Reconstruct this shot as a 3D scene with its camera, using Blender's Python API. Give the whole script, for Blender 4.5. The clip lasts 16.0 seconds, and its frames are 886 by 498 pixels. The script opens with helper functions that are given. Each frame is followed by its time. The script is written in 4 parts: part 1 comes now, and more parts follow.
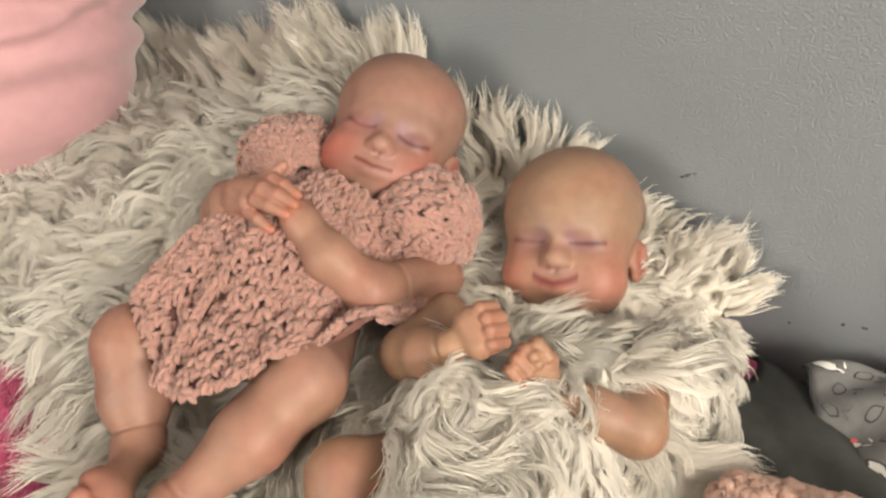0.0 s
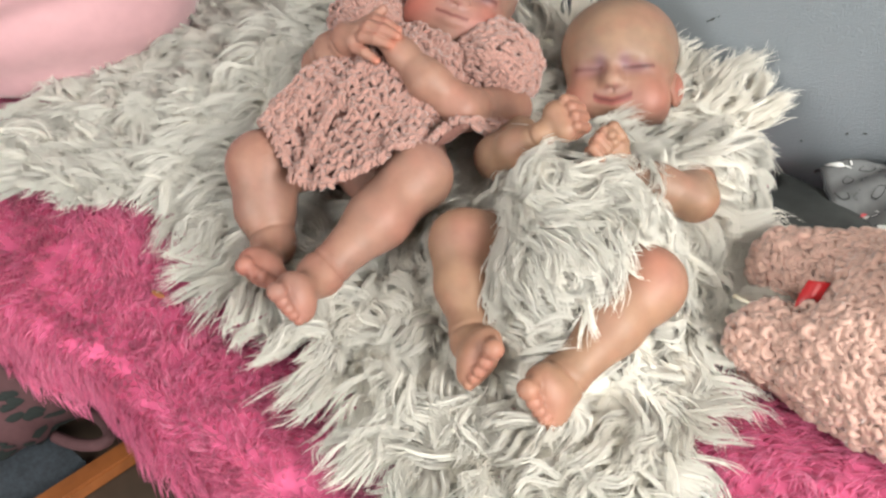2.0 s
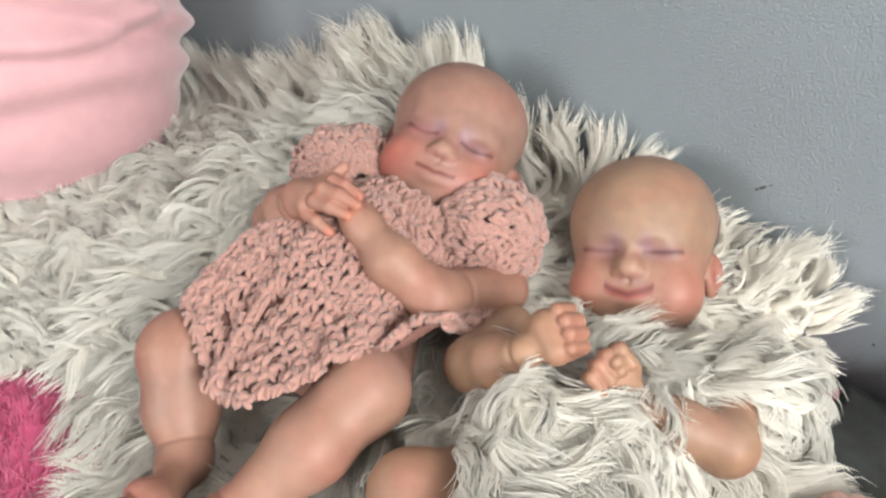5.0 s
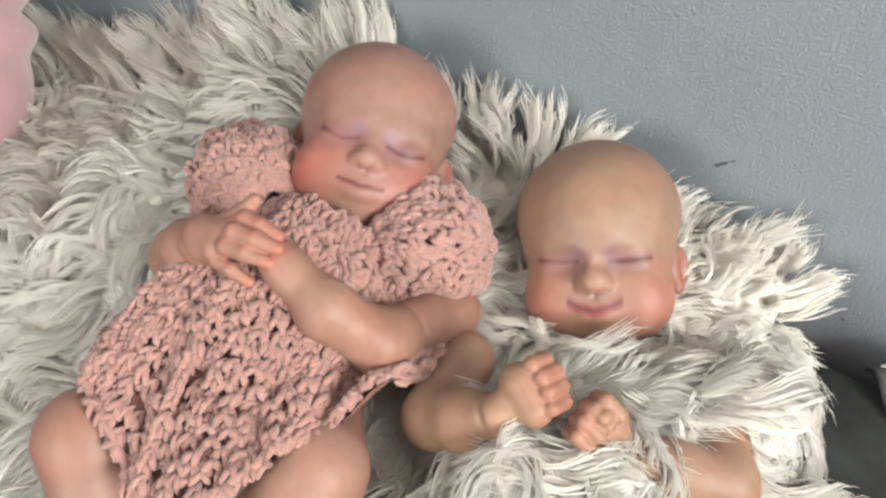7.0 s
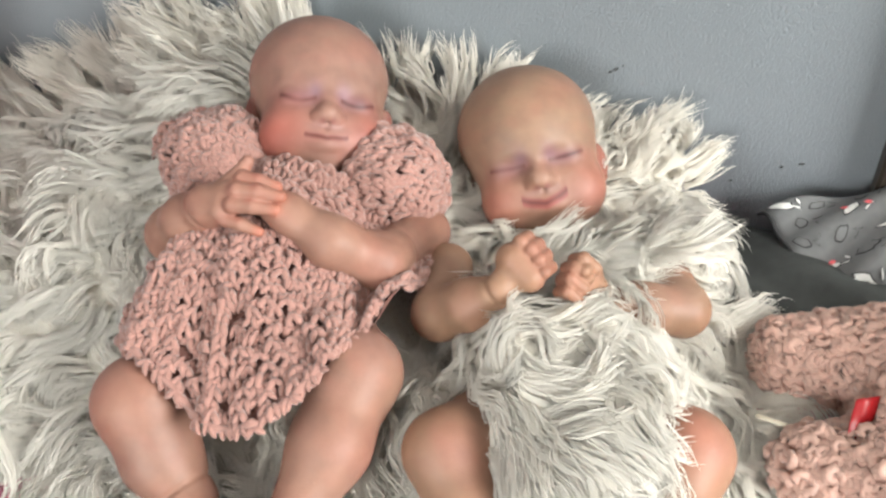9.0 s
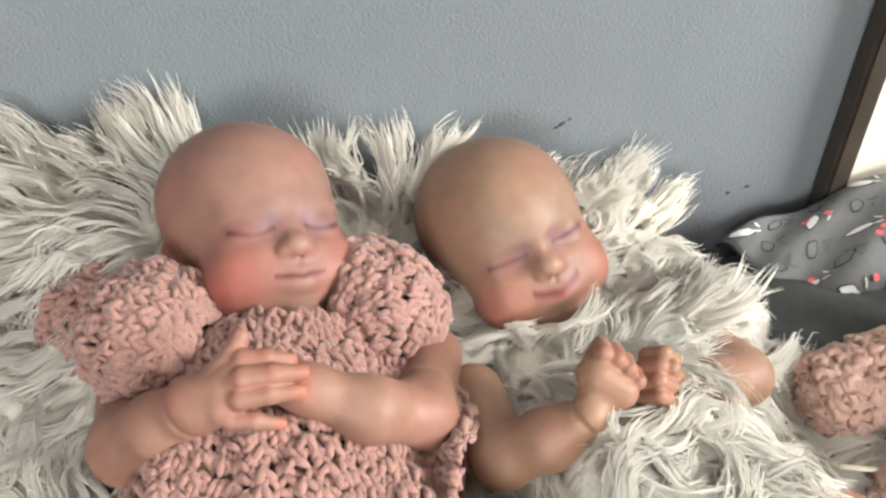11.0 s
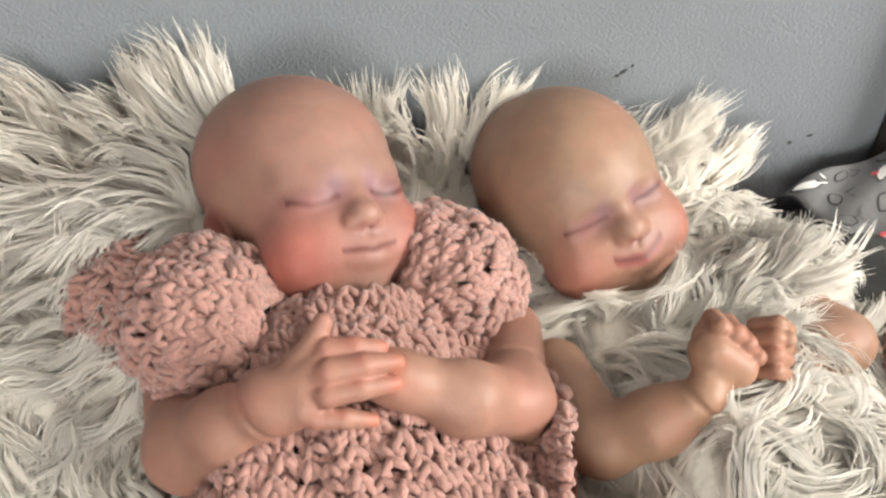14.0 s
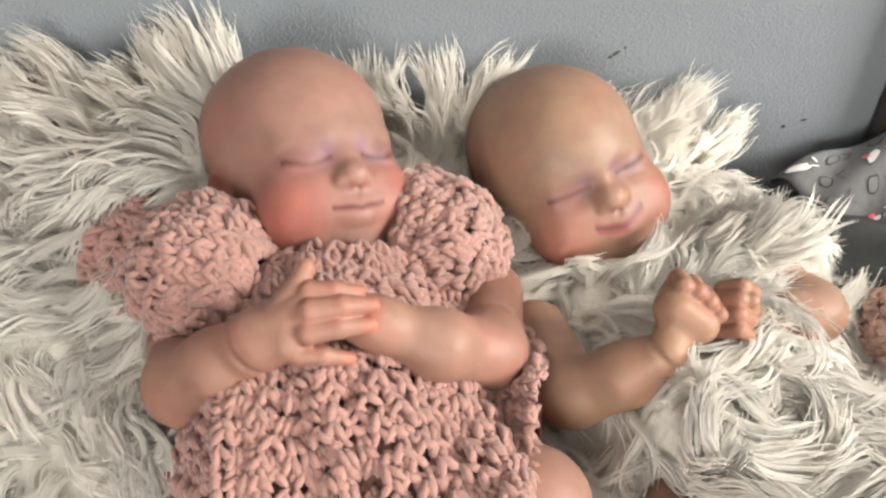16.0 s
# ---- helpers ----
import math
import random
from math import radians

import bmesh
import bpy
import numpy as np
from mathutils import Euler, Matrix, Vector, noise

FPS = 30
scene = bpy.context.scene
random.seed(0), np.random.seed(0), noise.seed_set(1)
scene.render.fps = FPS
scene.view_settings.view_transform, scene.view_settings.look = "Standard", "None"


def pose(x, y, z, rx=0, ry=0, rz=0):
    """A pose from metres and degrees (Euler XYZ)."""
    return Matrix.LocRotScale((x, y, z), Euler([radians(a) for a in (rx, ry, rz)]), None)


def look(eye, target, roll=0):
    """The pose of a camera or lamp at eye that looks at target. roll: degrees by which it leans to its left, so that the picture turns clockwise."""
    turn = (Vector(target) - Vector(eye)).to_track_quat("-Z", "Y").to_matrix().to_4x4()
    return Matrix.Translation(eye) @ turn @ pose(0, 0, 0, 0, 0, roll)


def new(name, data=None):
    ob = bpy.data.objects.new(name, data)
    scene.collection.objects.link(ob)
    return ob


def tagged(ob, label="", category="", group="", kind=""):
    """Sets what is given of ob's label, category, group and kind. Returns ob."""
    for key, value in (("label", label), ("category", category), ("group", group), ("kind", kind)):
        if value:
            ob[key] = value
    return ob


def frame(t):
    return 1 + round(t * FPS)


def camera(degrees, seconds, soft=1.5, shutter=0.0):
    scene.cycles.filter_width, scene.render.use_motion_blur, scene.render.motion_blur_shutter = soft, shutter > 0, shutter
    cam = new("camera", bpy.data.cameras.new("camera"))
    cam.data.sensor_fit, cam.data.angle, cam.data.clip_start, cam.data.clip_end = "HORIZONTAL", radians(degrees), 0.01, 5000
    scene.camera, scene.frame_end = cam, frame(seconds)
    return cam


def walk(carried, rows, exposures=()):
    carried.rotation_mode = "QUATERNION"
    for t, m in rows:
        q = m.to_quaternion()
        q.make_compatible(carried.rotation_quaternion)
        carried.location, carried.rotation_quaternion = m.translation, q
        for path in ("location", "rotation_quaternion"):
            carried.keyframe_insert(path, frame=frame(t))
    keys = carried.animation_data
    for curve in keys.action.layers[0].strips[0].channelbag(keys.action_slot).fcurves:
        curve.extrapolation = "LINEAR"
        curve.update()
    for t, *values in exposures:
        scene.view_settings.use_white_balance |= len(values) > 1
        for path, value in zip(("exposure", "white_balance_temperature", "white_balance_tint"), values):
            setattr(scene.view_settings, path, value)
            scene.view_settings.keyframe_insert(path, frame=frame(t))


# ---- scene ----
cam = camera(53.9, 16.0, soft=2.6)
METRES, EYE, TILT, LEAN, TURN = 1.25, 1.032, -38.64, 1.19, 38.98
ROWS = [
    (0.0, 0.0, 0.0, 0.0, 0.0, 0.0, -0.0),
    (0.5, -0.0146, -0.0251, -0.0294, 0.95, 0.77, -0.61),
    (1.0, -0.0538, -0.0676, -0.0882, 0.52, 2.04, 2.41),
    (1.5, -0.0796, -0.0868, -0.1232, -1.44, 0.76, 2.91),
    (2.0, -0.0866, -0.0964, -0.1273, -2.56, 0.66, 2.43),
    (2.5, -0.0805, -0.0835, -0.1202, -2.59, 0.74, 2.01),
    (3.0, -0.0486, -0.0685, -0.0927, -1.46, 1.29, 0.95),
    (3.5, -0.0142, -0.0464, -0.0715, 0.95, 3.32, -1.72),
    (4.0, -0.0016, -0.0329, -0.0679, 2.68, 4.31, -3.55),
    (4.5, -0.0054, -0.0207, -0.0598, 3.53, 4.71, -3.2),
    (5.0, -0.0295, 0.0272, -0.0342, 0.89, 4.44, -0.79),
    (7.5, -0.0487, 0.0907, 0.0497, -6.04, -5.15, 5.43),
    (8.0, -0.0531, 0.075, 0.0451, -5.42, -5.85, 5.49),
    (8.5, -0.0783, 0.0588, 0.0355, -8.55, -3.81, 9.7),
    (9.0, -0.1338, 0.0354, 0.0147, -16.71, -5.12, 16.26),
    (9.5, -0.2533, 0.0841, 0.0355, -25.38, -5.45, 23.5),
    (10.0, -0.241, 0.1053, 0.0678, -31.67, -6.86, 25.2),
    (12.5, -0.2132, 0.2396, 0.124, -40.82, -16.43, 27.25),
    (13.0, -0.2153, 0.2422, 0.1254, -40.88, -16.48, 26.85),
    (13.5, -0.2156, 0.238, 0.1272, -41.16, -16.4, 26.92),
    (14.0, -0.2178, 0.2381, 0.1271, -41.4, -16.14, 27.18),
    (14.5, -0.2165, 0.2404, 0.1269, -41.3, -16.1, 27.26),
    (15.0, -0.2168, 0.2372, 0.1253, -40.77, -15.76, 27.18),
    (15.5, -0.2196, 0.2251, 0.1179, -39.63, -14.82, 27.01),
    (16.0, -0.2239, 0.2069, 0.1052, -38.3, -14.43, 26.62),
]
walk(cam, [(t, pose(0, 0, EYE, TILT, LEAN, TURN) @ pose(METRES * x, METRES * y, METRES * z, 90 + pitch, roll, yaw)) for t, x, y, z, yaw, pitch, roll in ROWS],
     [(0.0, 0.60, 7150, 8), (0.4, 0.60, 7150, 8), (0.9, 0.72, 6250, 5), (1.5, 0.76, 6150, 4), (3.0, 0.70, 6150, 4), (3.5, 0.66, 6150, 4), (5.0, 0.84, 6050, 4), (9.0, 0.90, 6100, 4), (10.0, 0.94, 6050, 3), (12.5, 0.94, 6400, 7), (16.0, 0.98, 6400, 7)])

# ---- world and light ----
world = bpy.data.worlds.new("world")
scene.world = world
world.use_nodes = True
wn = world.node_tree.nodes
sky = wn.new("ShaderNodeTexSky")
sky.sky_type, sky.sun_disc, sky.sun_elevation, sky.sun_rotation = "NISHITA", False, radians(35), radians(200)
wn["Background"].inputs[1].default_value = 0.1
world.node_tree.links.new(sky.outputs[0], wn["Background"].inputs[0])


def area(name, m, sx, sy, watts, colour):
    d = bpy.data.lights.new(name, "AREA")
    d.shape, d.size, d.size_y, d.energy, d.color = "RECTANGLE", sx, sy, watts, colour
    o = new(name, d)
    o.matrix_world = m
    return o


WALL_Y = 0.569
ROOM = (-2.4, 1.9, -2.3, WALL_Y, 2.4)   # x0, x1, y0, y1, height
FILL_GAP = (-1.3, -0.2, 0.95, 2.05)            # unseen opening added behind the camera for a fill lamp: x0, x1, z0, z1
SIDE = (-1.25, 0.15, 1.05, 2.25)        # window in the right-hand wall: y0, y1, z0, z1
# added fill lamp from the front; it lifts the fur on the left
area("front_fill", look(((FILL_GAP[0] + FILL_GAP[1]) / 2, ROOM[2] - 0.02, 1.5), (-0.3, 0.4, 0.7)), 1.0, 1.0, 36, (1.0, 0.945, 0.87))
area("side_window_daylight", look((ROOM[1] + 0.02, (SIDE[0] + SIDE[1]) / 2, 1.65), (-0.3, 0.4, 0.7)), 1.15, 0.95, 80, (1.0, 0.945, 0.87))

# ---- materials ----


def material(name, colour, rough=0.6, metal=0.0, spread=0.25, scale=60.0, bump=0.0, bump_scale=400.0, sheen=0.0, sss=0.0, attr=None, island=0.0, coat=0.0, second=None):
    m = bpy.data.materials.new(name)
    m.use_nodes = True
    nt = m.node_tree
    n, l = nt.nodes, nt.links
    b = n["Principled BSDF"]
    b.inputs["Roughness"].default_value = rough
    b.inputs["Metallic"].default_value = metal
    b.inputs["Sheen Weight"].default_value = sheen
    b.inputs["Coat Weight"].default_value = coat
    b.inputs["Specular IOR Level"].default_value = 0.28 if attr else 0.5
    tc = n.new("ShaderNodeTexCoord")
    big, fine = n.new("ShaderNodeTexNoise"), n.new("ShaderNodeTexNoise")
    for t, s in ((big, scale * 0.15), (fine, scale)):
        t.inputs["Scale"].default_value, t.inputs["Detail"].default_value = s, 4
        l.new(tc.outputs["Object"], t.inputs["Vector"])
    add = n.new("ShaderNodeMath")
    add.operation = "ADD"
    l.new(big.outputs[0], add.inputs[0])
    l.new(fine.outputs[0], add.inputs[1])
    ramp = n.new("ShaderNodeMapRange")
    ramp.inputs[1].default_value, ramp.inputs[2].default_value = 0.7, 1.3
    ramp.inputs[3].default_value, ramp.inputs[4].default_value = 1 - spread, 1 + spread
    l.new(add.outputs[0], ramp.inputs[0])
    value = ramp.outputs[0]
    if island:
        geo, mr, mul = n.new("ShaderNodeNewGeometry"), n.new("ShaderNodeMapRange"), n.new("ShaderNodeMath")
        mr.inputs[3].default_value, mr.inputs[4].default_value = 1 - island, 1 + island
        l.new(geo.outputs["Random Per Island"], mr.inputs[0])
        mul.operation = "MULTIPLY"
        l.new(value, mul.inputs[0])
        l.new(mr.outputs[0], mul.inputs[1])
        value = mul.outputs[0]
    mix = n.new("ShaderNodeMix")
    mix.data_type, mix.blend_type = "RGBA", "MULTIPLY"
    mix.inputs[0].default_value = 1.0
    mix.inputs[6].default_value = (*colour, 1)
    if attr:
        at = n.new("ShaderNodeVertexColor")
        at.layer_name = attr
        l.new(at.outputs[0], mix.inputs[6])
    elif second:
        two = n.new("ShaderNodeMix")
        two.data_type = "RGBA"
        two.inputs[6].default_value, two.inputs[7].default_value = (*colour, 1), (*second, 1)
        l.new(big.outputs[0], two.inputs[0])
        l.new(two.outputs[2], mix.inputs[6])
    l.new(value, mix.inputs[7])
    l.new(mix.outputs[2], b.inputs["Base Color"])
    if sss:
        b.inputs["Subsurface Weight"].default_value = sss
        b.inputs["Subsurface Radius"].default_value = (0.0016, 0.0008, 0.0005)
        b.inputs["Subsurface Scale"].default_value = 1.0
    if bump:
        bt, bp = n.new("ShaderNodeTexNoise"), n.new("ShaderNodeBump")
        bt.inputs["Scale"].default_value, bt.inputs["Detail"].default_value = bump_scale, 5
        bp.inputs["Strength"].default_value, bp.inputs["Distance"].default_value = bump, 0.002
        l.new(tc.outputs["Object"], bt.inputs["Vector"])
        l.new(bt.outputs[0], bp.inputs["Height"])
        l.new(bp.outputs[0], b.inputs["Normal"])
    return m


def fibre(m, share):
    """Lets some light through thin hair."""
    nt = m.node_tree
    n, l = nt.nodes, nt.links
    b, out = n["Principled BSDF"], n["Material Output"]
    tr, mix = n.new("ShaderNodeBsdfTranslucent"), n.new("ShaderNodeMixShader")
    mix.inputs[0].default_value = share
    l.new(b.inputs["Base Color"].links[0].from_socket, tr.inputs[0])
    l.new(b.outputs[0], mix.inputs[1])
    l.new(tr.outputs[0], mix.inputs[2])
    l.new(mix.outputs[0], out.inputs[0])
    return m


M_WALL = material("grey_paint", (0.156, 0.184, 0.197), 0.44, spread=0.05, scale=9, bump=0.6, bump_scale=480, second=(0.184, 0.188, 0.210))
M_CREAM = material("cream_paint", (0.72, 0.67, 0.56), 0.7, spread=0.05, scale=12, bump=0.3)
M_CEIL = material("white_paint", (0.75, 0.74, 0.72), 0.8, spread=0.04, scale=12)
M_FLOOR = material("floor_boards", (0.06, 0.04, 0.028), 0.55, spread=0.3, scale=25, bump=0.2)
M_FUR = fibre(material("white_fur", (0.98, 0.94, 0.88), 0.5, spread=0.03, scale=30, island=0.04, sheen=0.25, second=(0.975, 0.93, 0.86)), 0.6)
# backing colour holds the grey of shaded fur, so bare patches blend in
M_FURBASE = material("fur_backing", (0.60, 0.565, 0.50), 0.9, spread=0.1, scale=60, bump=0.6, bump_scale=200)
M_PINK = fibre(material("pink_pile", (0.62, 0.122, 0.255), 0.30, spread=0.12, scale=40, island=0.22, sheen=0.12, second=(0.75, 0.20, 0.355)), 0.35)
M_PINKBASE = material("pink_backing", (0.57, 0.10, 0.22), 0.9, spread=0.2, scale=60)
M_SKIN = material("doll_vinyl", (0.6, 0.38, 0.28), 0.47, spread=0.14, scale=70, bump=0.16, bump_scale=900, sss=0.08, attr="paint")
M_YARN = material("dusty_pink_yarn", (0.300, 0.152, 0.124), 0.75, spread=0.14, scale=120, bump=0.5, bump_scale=900, sheen=0.4, island=0.10)
# darker copy of the yarn: shade in the gaps between stitches, as colour
M_YARNBASE = material("dusty_pink_shaded_backing", (0.21, 0.095, 0.077), 0.85, spread=0.25, scale=150, bump=0.8, bump_scale=500)
M_JERSEY = material("pale_pink_jersey", (0.47, 0.262, 0.280), 0.85, spread=0.06, scale=60, bump=0.25, bump_scale=700, sheen=0.25)
M_BEAR = fibre(material("pink_curly_pile", (0.66, 0.42, 0.345), 0.6, spread=0.12, scale=90, island=0.08, bump=0.4, bump_scale=700, sheen=0.5), 0.3)
M_BEARBASE = material("pink_plush_backing", (0.52, 0.30, 0.24), 0.9, spread=0.2, scale=90)
M_RED = material("red_satin", (0.33, 0.010, 0.014), 0.35, spread=0.1, scale=80)
M_RIBBON = material("cream_satin", (0.75, 0.68, 0.55), 0.35, spread=0.08, scale=80)
M_GREY = material("grey_cotton", (0.15, 0.15, 0.152), 0.85, spread=0.12, scale=120, bump=0.35, bump_scale=900)
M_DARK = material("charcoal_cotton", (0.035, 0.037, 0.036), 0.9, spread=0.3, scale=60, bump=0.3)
M_PRINTW = material("white_print", (0.7, 0.69, 0.67), 0.85, spread=0.06, scale=90)
M_PRINTK = material("black_print", (0.025, 0.025, 0.027), 0.85, spread=0.1, scale=90)
M_PRINTR = material("coral_print", (0.75, 0.13, 0.15), 0.85, spread=0.1, scale=90)
M_POST = material("dark_wood", (0.035, 0.027, 0.02), 0.45, spread=0.3, scale=40, bump=0.2)
M_CHEST = material("grey_green_paint", (0.10, 0.115, 0.10), 0.6, spread=0.2, scale=25, bump=0.2)
M_WOOD = material("orange_wood", (0.26, 0.085, 0.025), 0.4, spread=0.25, scale=35, bump=0.15)
M_NAVY = material("dark_denim", (0.03, 0.036, 0.045), 0.9, spread=0.4, scale=150, bump=0.4)
M_BAGPINK = material("rose_cotton", (0.09, 0.037, 0.041), 0.85, spread=0.12, scale=80)
M_SPOT = material("dark_green_print", (0.015, 0.019, 0.017), 0.85, spread=0.2, scale=90)
M_SCUFF = material("dark_scuff", (0.05, 0.05, 0.05), 0.9)
M_WHITE = material("white_plastic", (0.75, 0.75, 0.74), 0.35)

# ---- building helpers ----


def part(name, data, mat, parent=None, label=""):
    """One mesh object, from a bmesh or a mesh, under its thing."""
    if isinstance(data, bmesh.types.BMesh):
        me = bpy.data.meshes.new(name)
        data.to_mesh(me)
        data.free()
    else:
        me = data
    if mat and not me.materials:
        me.materials.append(mat)
    o = new(name, me)
    o.parent = parent
    if label:
        o["label"] = label
    return o


def smooth(me):
    me.polygons.foreach_set("use_smooth", np.ones(len(me.polygons), dtype=bool))
    me.update()
    return me


def mesh_of(name, verts, faces):
    """A mesh from arrays; faces is one array, all triangles or all quads."""
    verts, faces = np.asarray(verts, np.float32), np.asarray(faces, np.int32)
    me = bpy.data.meshes.new(name)
    me.vertices.add(len(verts))
    me.vertices.foreach_set("co", verts.ravel())
    k = faces.shape[1]
    me.loops.add(faces.size)
    me.loops.foreach_set("vertex_index", faces.ravel())
    me.polygons.add(len(faces))
    me.polygons.foreach_set("loop_start", np.arange(0, faces.size, k, dtype=np.int32))
    me.update(calc_edges=True)
    me.validate()
    return smooth(me)


def box(name, lo, hi, mat, parent=None, bevel=0.0, label=""):
    bm = bmesh.new()
    bmesh.ops.create_cube(bm, size=1)
    lo, hi = Vector(lo), Vector(hi)
    for v in bm.verts:
        v.co = Vector([lo[i] + (v.co[i] + 0.5) * (hi[i] - lo[i]) for i in range(3)])
    if bevel:
        bmesh.ops.bevel(bm, geom=bm.edges[:], offset=bevel, segments=2, affect="EDGES")
    return part(name, bm, mat, parent, label)


# signed distances, on arrays of points
def ell(p, c, r):
    q = (p - np.asarray(c, np.float32)) / np.asarray(r, np.float32)
    k0 = np.linalg.norm(q, axis=1) + 1e-9
    k1 = np.linalg.norm(q / np.asarray(r, np.float32), axis=1) + 1e-9
    return k0 * (k0 - 1) / k1


def cap(p, a, b, ra, rb):
    a, b = np.asarray(a, np.float32), np.asarray(b, np.float32)
    d = b - a
    h = np.clip(((p - a) @ d) / (d @ d + 1e-12), 0, 1)
    return np.linalg.norm(p - a - h[:, None] * d, axis=1) - (ra + (rb - ra) * h)


def join(a, b, k):
    h = np.clip(0.5 + 0.5 * (b - a) / k, 0, 1)
    return b + (a - b) * h - k * h * (1 - h)


def carve(a, b, k):
    return -join(-a, b, k)


def chain(p, caps, k):
    d = None
    for a, b, ra, rb in caps:
        e = cap(p, a, b, ra, rb)
        d = e if d is None else join(d, e, k)
    return d


def skin_surface(sdf, lo, hi, h):
    """Vertices and quads of the zero surface of sdf in the box lo..hi, on a grid of step h (surface nets)."""
    lo, hi = np.asarray(lo, np.float32), np.asarray(hi, np.float32)
    n = np.ceil((hi - lo) / h).astype(int) + 1
    ax = [lo[i] + h * np.arange(n[i], dtype=np.float32) for i in range(3)]
    g = np.stack(np.meshgrid(*ax, indexing="ij"), -1).reshape(-1, 3)
    f = np.concatenate([sdf(c) for c in np.array_split(g, max(1, len(g) // 400000))]).reshape(n)
    s = f < 0
    c = np.zeros(n - 1, np.int8)
    offs = [(i, j, k) for i in (0, 1) for j in (0, 1) for k in (0, 1)]
    for i, j, k in offs:
        c += s[i:n[0] - 1 + i, j:n[1] - 1 + j, k:n[2] - 1 + k]
    act = (c > 0) & (c < 8)
    idx = np.argwhere(act)
    ids = np.full(act.shape, -1, np.int32)
    ids[act] = np.arange(len(idx))
    acc, cnt = np.zeros((len(idx), 3)), np.zeros(len(idx))
    for a in offs:
        for axis in range(3):
            if a[axis]:
                continue
            b = list(a)
            b[axis] = 1
            ia, ib = idx + a, idx + b
            fa, fb = f[tuple(ia.T)], f[tuple(ib.T)]
            m = (fa < 0) != (fb < 0)
            t = fa[m] / (fa[m] - fb[m])
            acc[m] += ia[m] + t[:, None] * (np.array(b) - a)
            cnt[m] += 1
    verts = lo + h * acc / cnt[:, None]
    quads = []
    for axis in range(3):
        u, v = (axis + 1) % 3, (axis + 2) % 3
        sl0, sl1 = [slice(1, -1)] * 3, [slice(1, -1)] * 3
        sl0[axis], sl1[axis] = slice(0, -1), slice(1, None)
        a, b = s[tuple(sl0)], s[tuple(sl1)]
        for flip, m in ((False, a & ~b), (True, b & ~a)):
            q = np.argwhere(m) + 1
            q[:, axis] -= 1
            du, dv = np.eye(3, dtype=int)[u], np.eye(3, dtype=int)[v]
            ring = [q - du - dv, q - dv, q, q - du]
            w = np.stack([ids[tuple(r.T)] for r in ring], 1)
            quads.append(w[:, ::-1] if flip else w)
    return verts, np.concatenate(quads)


def unit(v):
    v = np.asarray(v, float)
    return v / np.linalg.norm(v)


def tubes(paths, radii, sides=3, closed_tip=True):
    """Many tubes at once: paths (N, R, 3), radii (N, R). Triangles."""
    nn, rr, _ = paths.shape
    tan = np.gradient(paths, axis=1)
    tan /= np.linalg.norm(tan, axis=2, keepdims=True) + 1e-9
    ref = np.where(np.abs(tan[:, :1, 2:3]) > 0.8, np.array([1.0, 0, 0]), np.array([0, 0, 1.0]))
    e1 = np.cross(tan, np.broadcast_to(ref, tan.shape))
    e1 /= np.linalg.norm(e1, axis=2, keepdims=True) + 1e-9
    e2 = np.cross(tan, e1)
    ang = np.arange(sides) * 2 * np.pi / sides
    ring = e1[:, :, None] * np.cos(ang)[None, None, :, None] + e2[:, :, None] * np.sin(ang)[None, None, :, None]
    v = (paths[:, :, None] + ring * radii[:, :, None, None]).reshape(-1, 3)
    base = (np.arange(nn) * rr * sides)[:, None, None]
    r, k = np.arange(rr - 1)[:, None], np.arange(sides)[None]
    a = r * sides + k
    b = r * sides + (k + 1) % sides
    quad = np.stack([np.stack([a, b, b + sides], -1), np.stack([a, b + sides, a + sides], -1)], 2).reshape(1, -1, 3)
    return v, (base + quad).reshape(-1, 3)

# ---- the room ----
x0, x1, y0, y1, top = ROOM
T = 0.12
tagged(box("floor", (x0 - T, y0 - T, -0.1), (x1 + T, y1 + T, 0), M_FLOOR), "dark brown wooden floor under the bench", "floor", kind="structure")
tagged(box("ceiling", (x0 - T, y0 - T, top), (x1 + T, y1 + T, top + 0.1), M_CEIL), "plain white painted ceiling", "ceiling", kind="structure")
wall_back = tagged(box("wall_back", (x0 - T, y1, 0), (x1 + T, y1 + T, top), M_WALL), "grey-blue painted wall with fine orange-peel texture", "wall", kind="structure")
tagged(box("wall_left", (x0 - T, y0, 0), (x0, y1, top), M_WALL), "grey-blue painted side wall", "wall", kind="structure")
wr = tagged(new("wall_right", None), "grey-blue painted side wall with a window", "wall", kind="structure")
for lo, hi in (((x1, y0, 0), (x1 + T, SIDE[0], top)), ((x1, SIDE[1], 0), (x1 + T, y1, top)), ((x1, SIDE[0], 0), (x1 + T, SIDE[1], SIDE[2])), ((x1, SIDE[0], SIDE[3]), (x1 + T, SIDE[1], top))):
    box("wall_section", lo, hi, M_WALL, wr)
wf = tagged(new("wall_front", None), "grey-blue painted wall with an added opening for the fill light", "wall", kind="structure")
for lo, hi in (((x0 - T, y0 - T, 0), (FILL_GAP[0], y0, top)), ((FILL_GAP[1], y0 - T, 0), (x1 + T, y0, top)),
               ((FILL_GAP[0], y0 - T, 0), (FILL_GAP[1], y0, FILL_GAP[2])), ((FILL_GAP[0], y0 - T, FILL_GAP[3]), (FILL_GAP[1], y0, top))):
    box("wall_section", lo, hi, M_WALL, wf)

# dark upright post on the wall, with a cream panel beyond it
post = tagged(new("door_frame", None), "dark brown wooden door frame with a cream panel", "door frame", kind="structure")
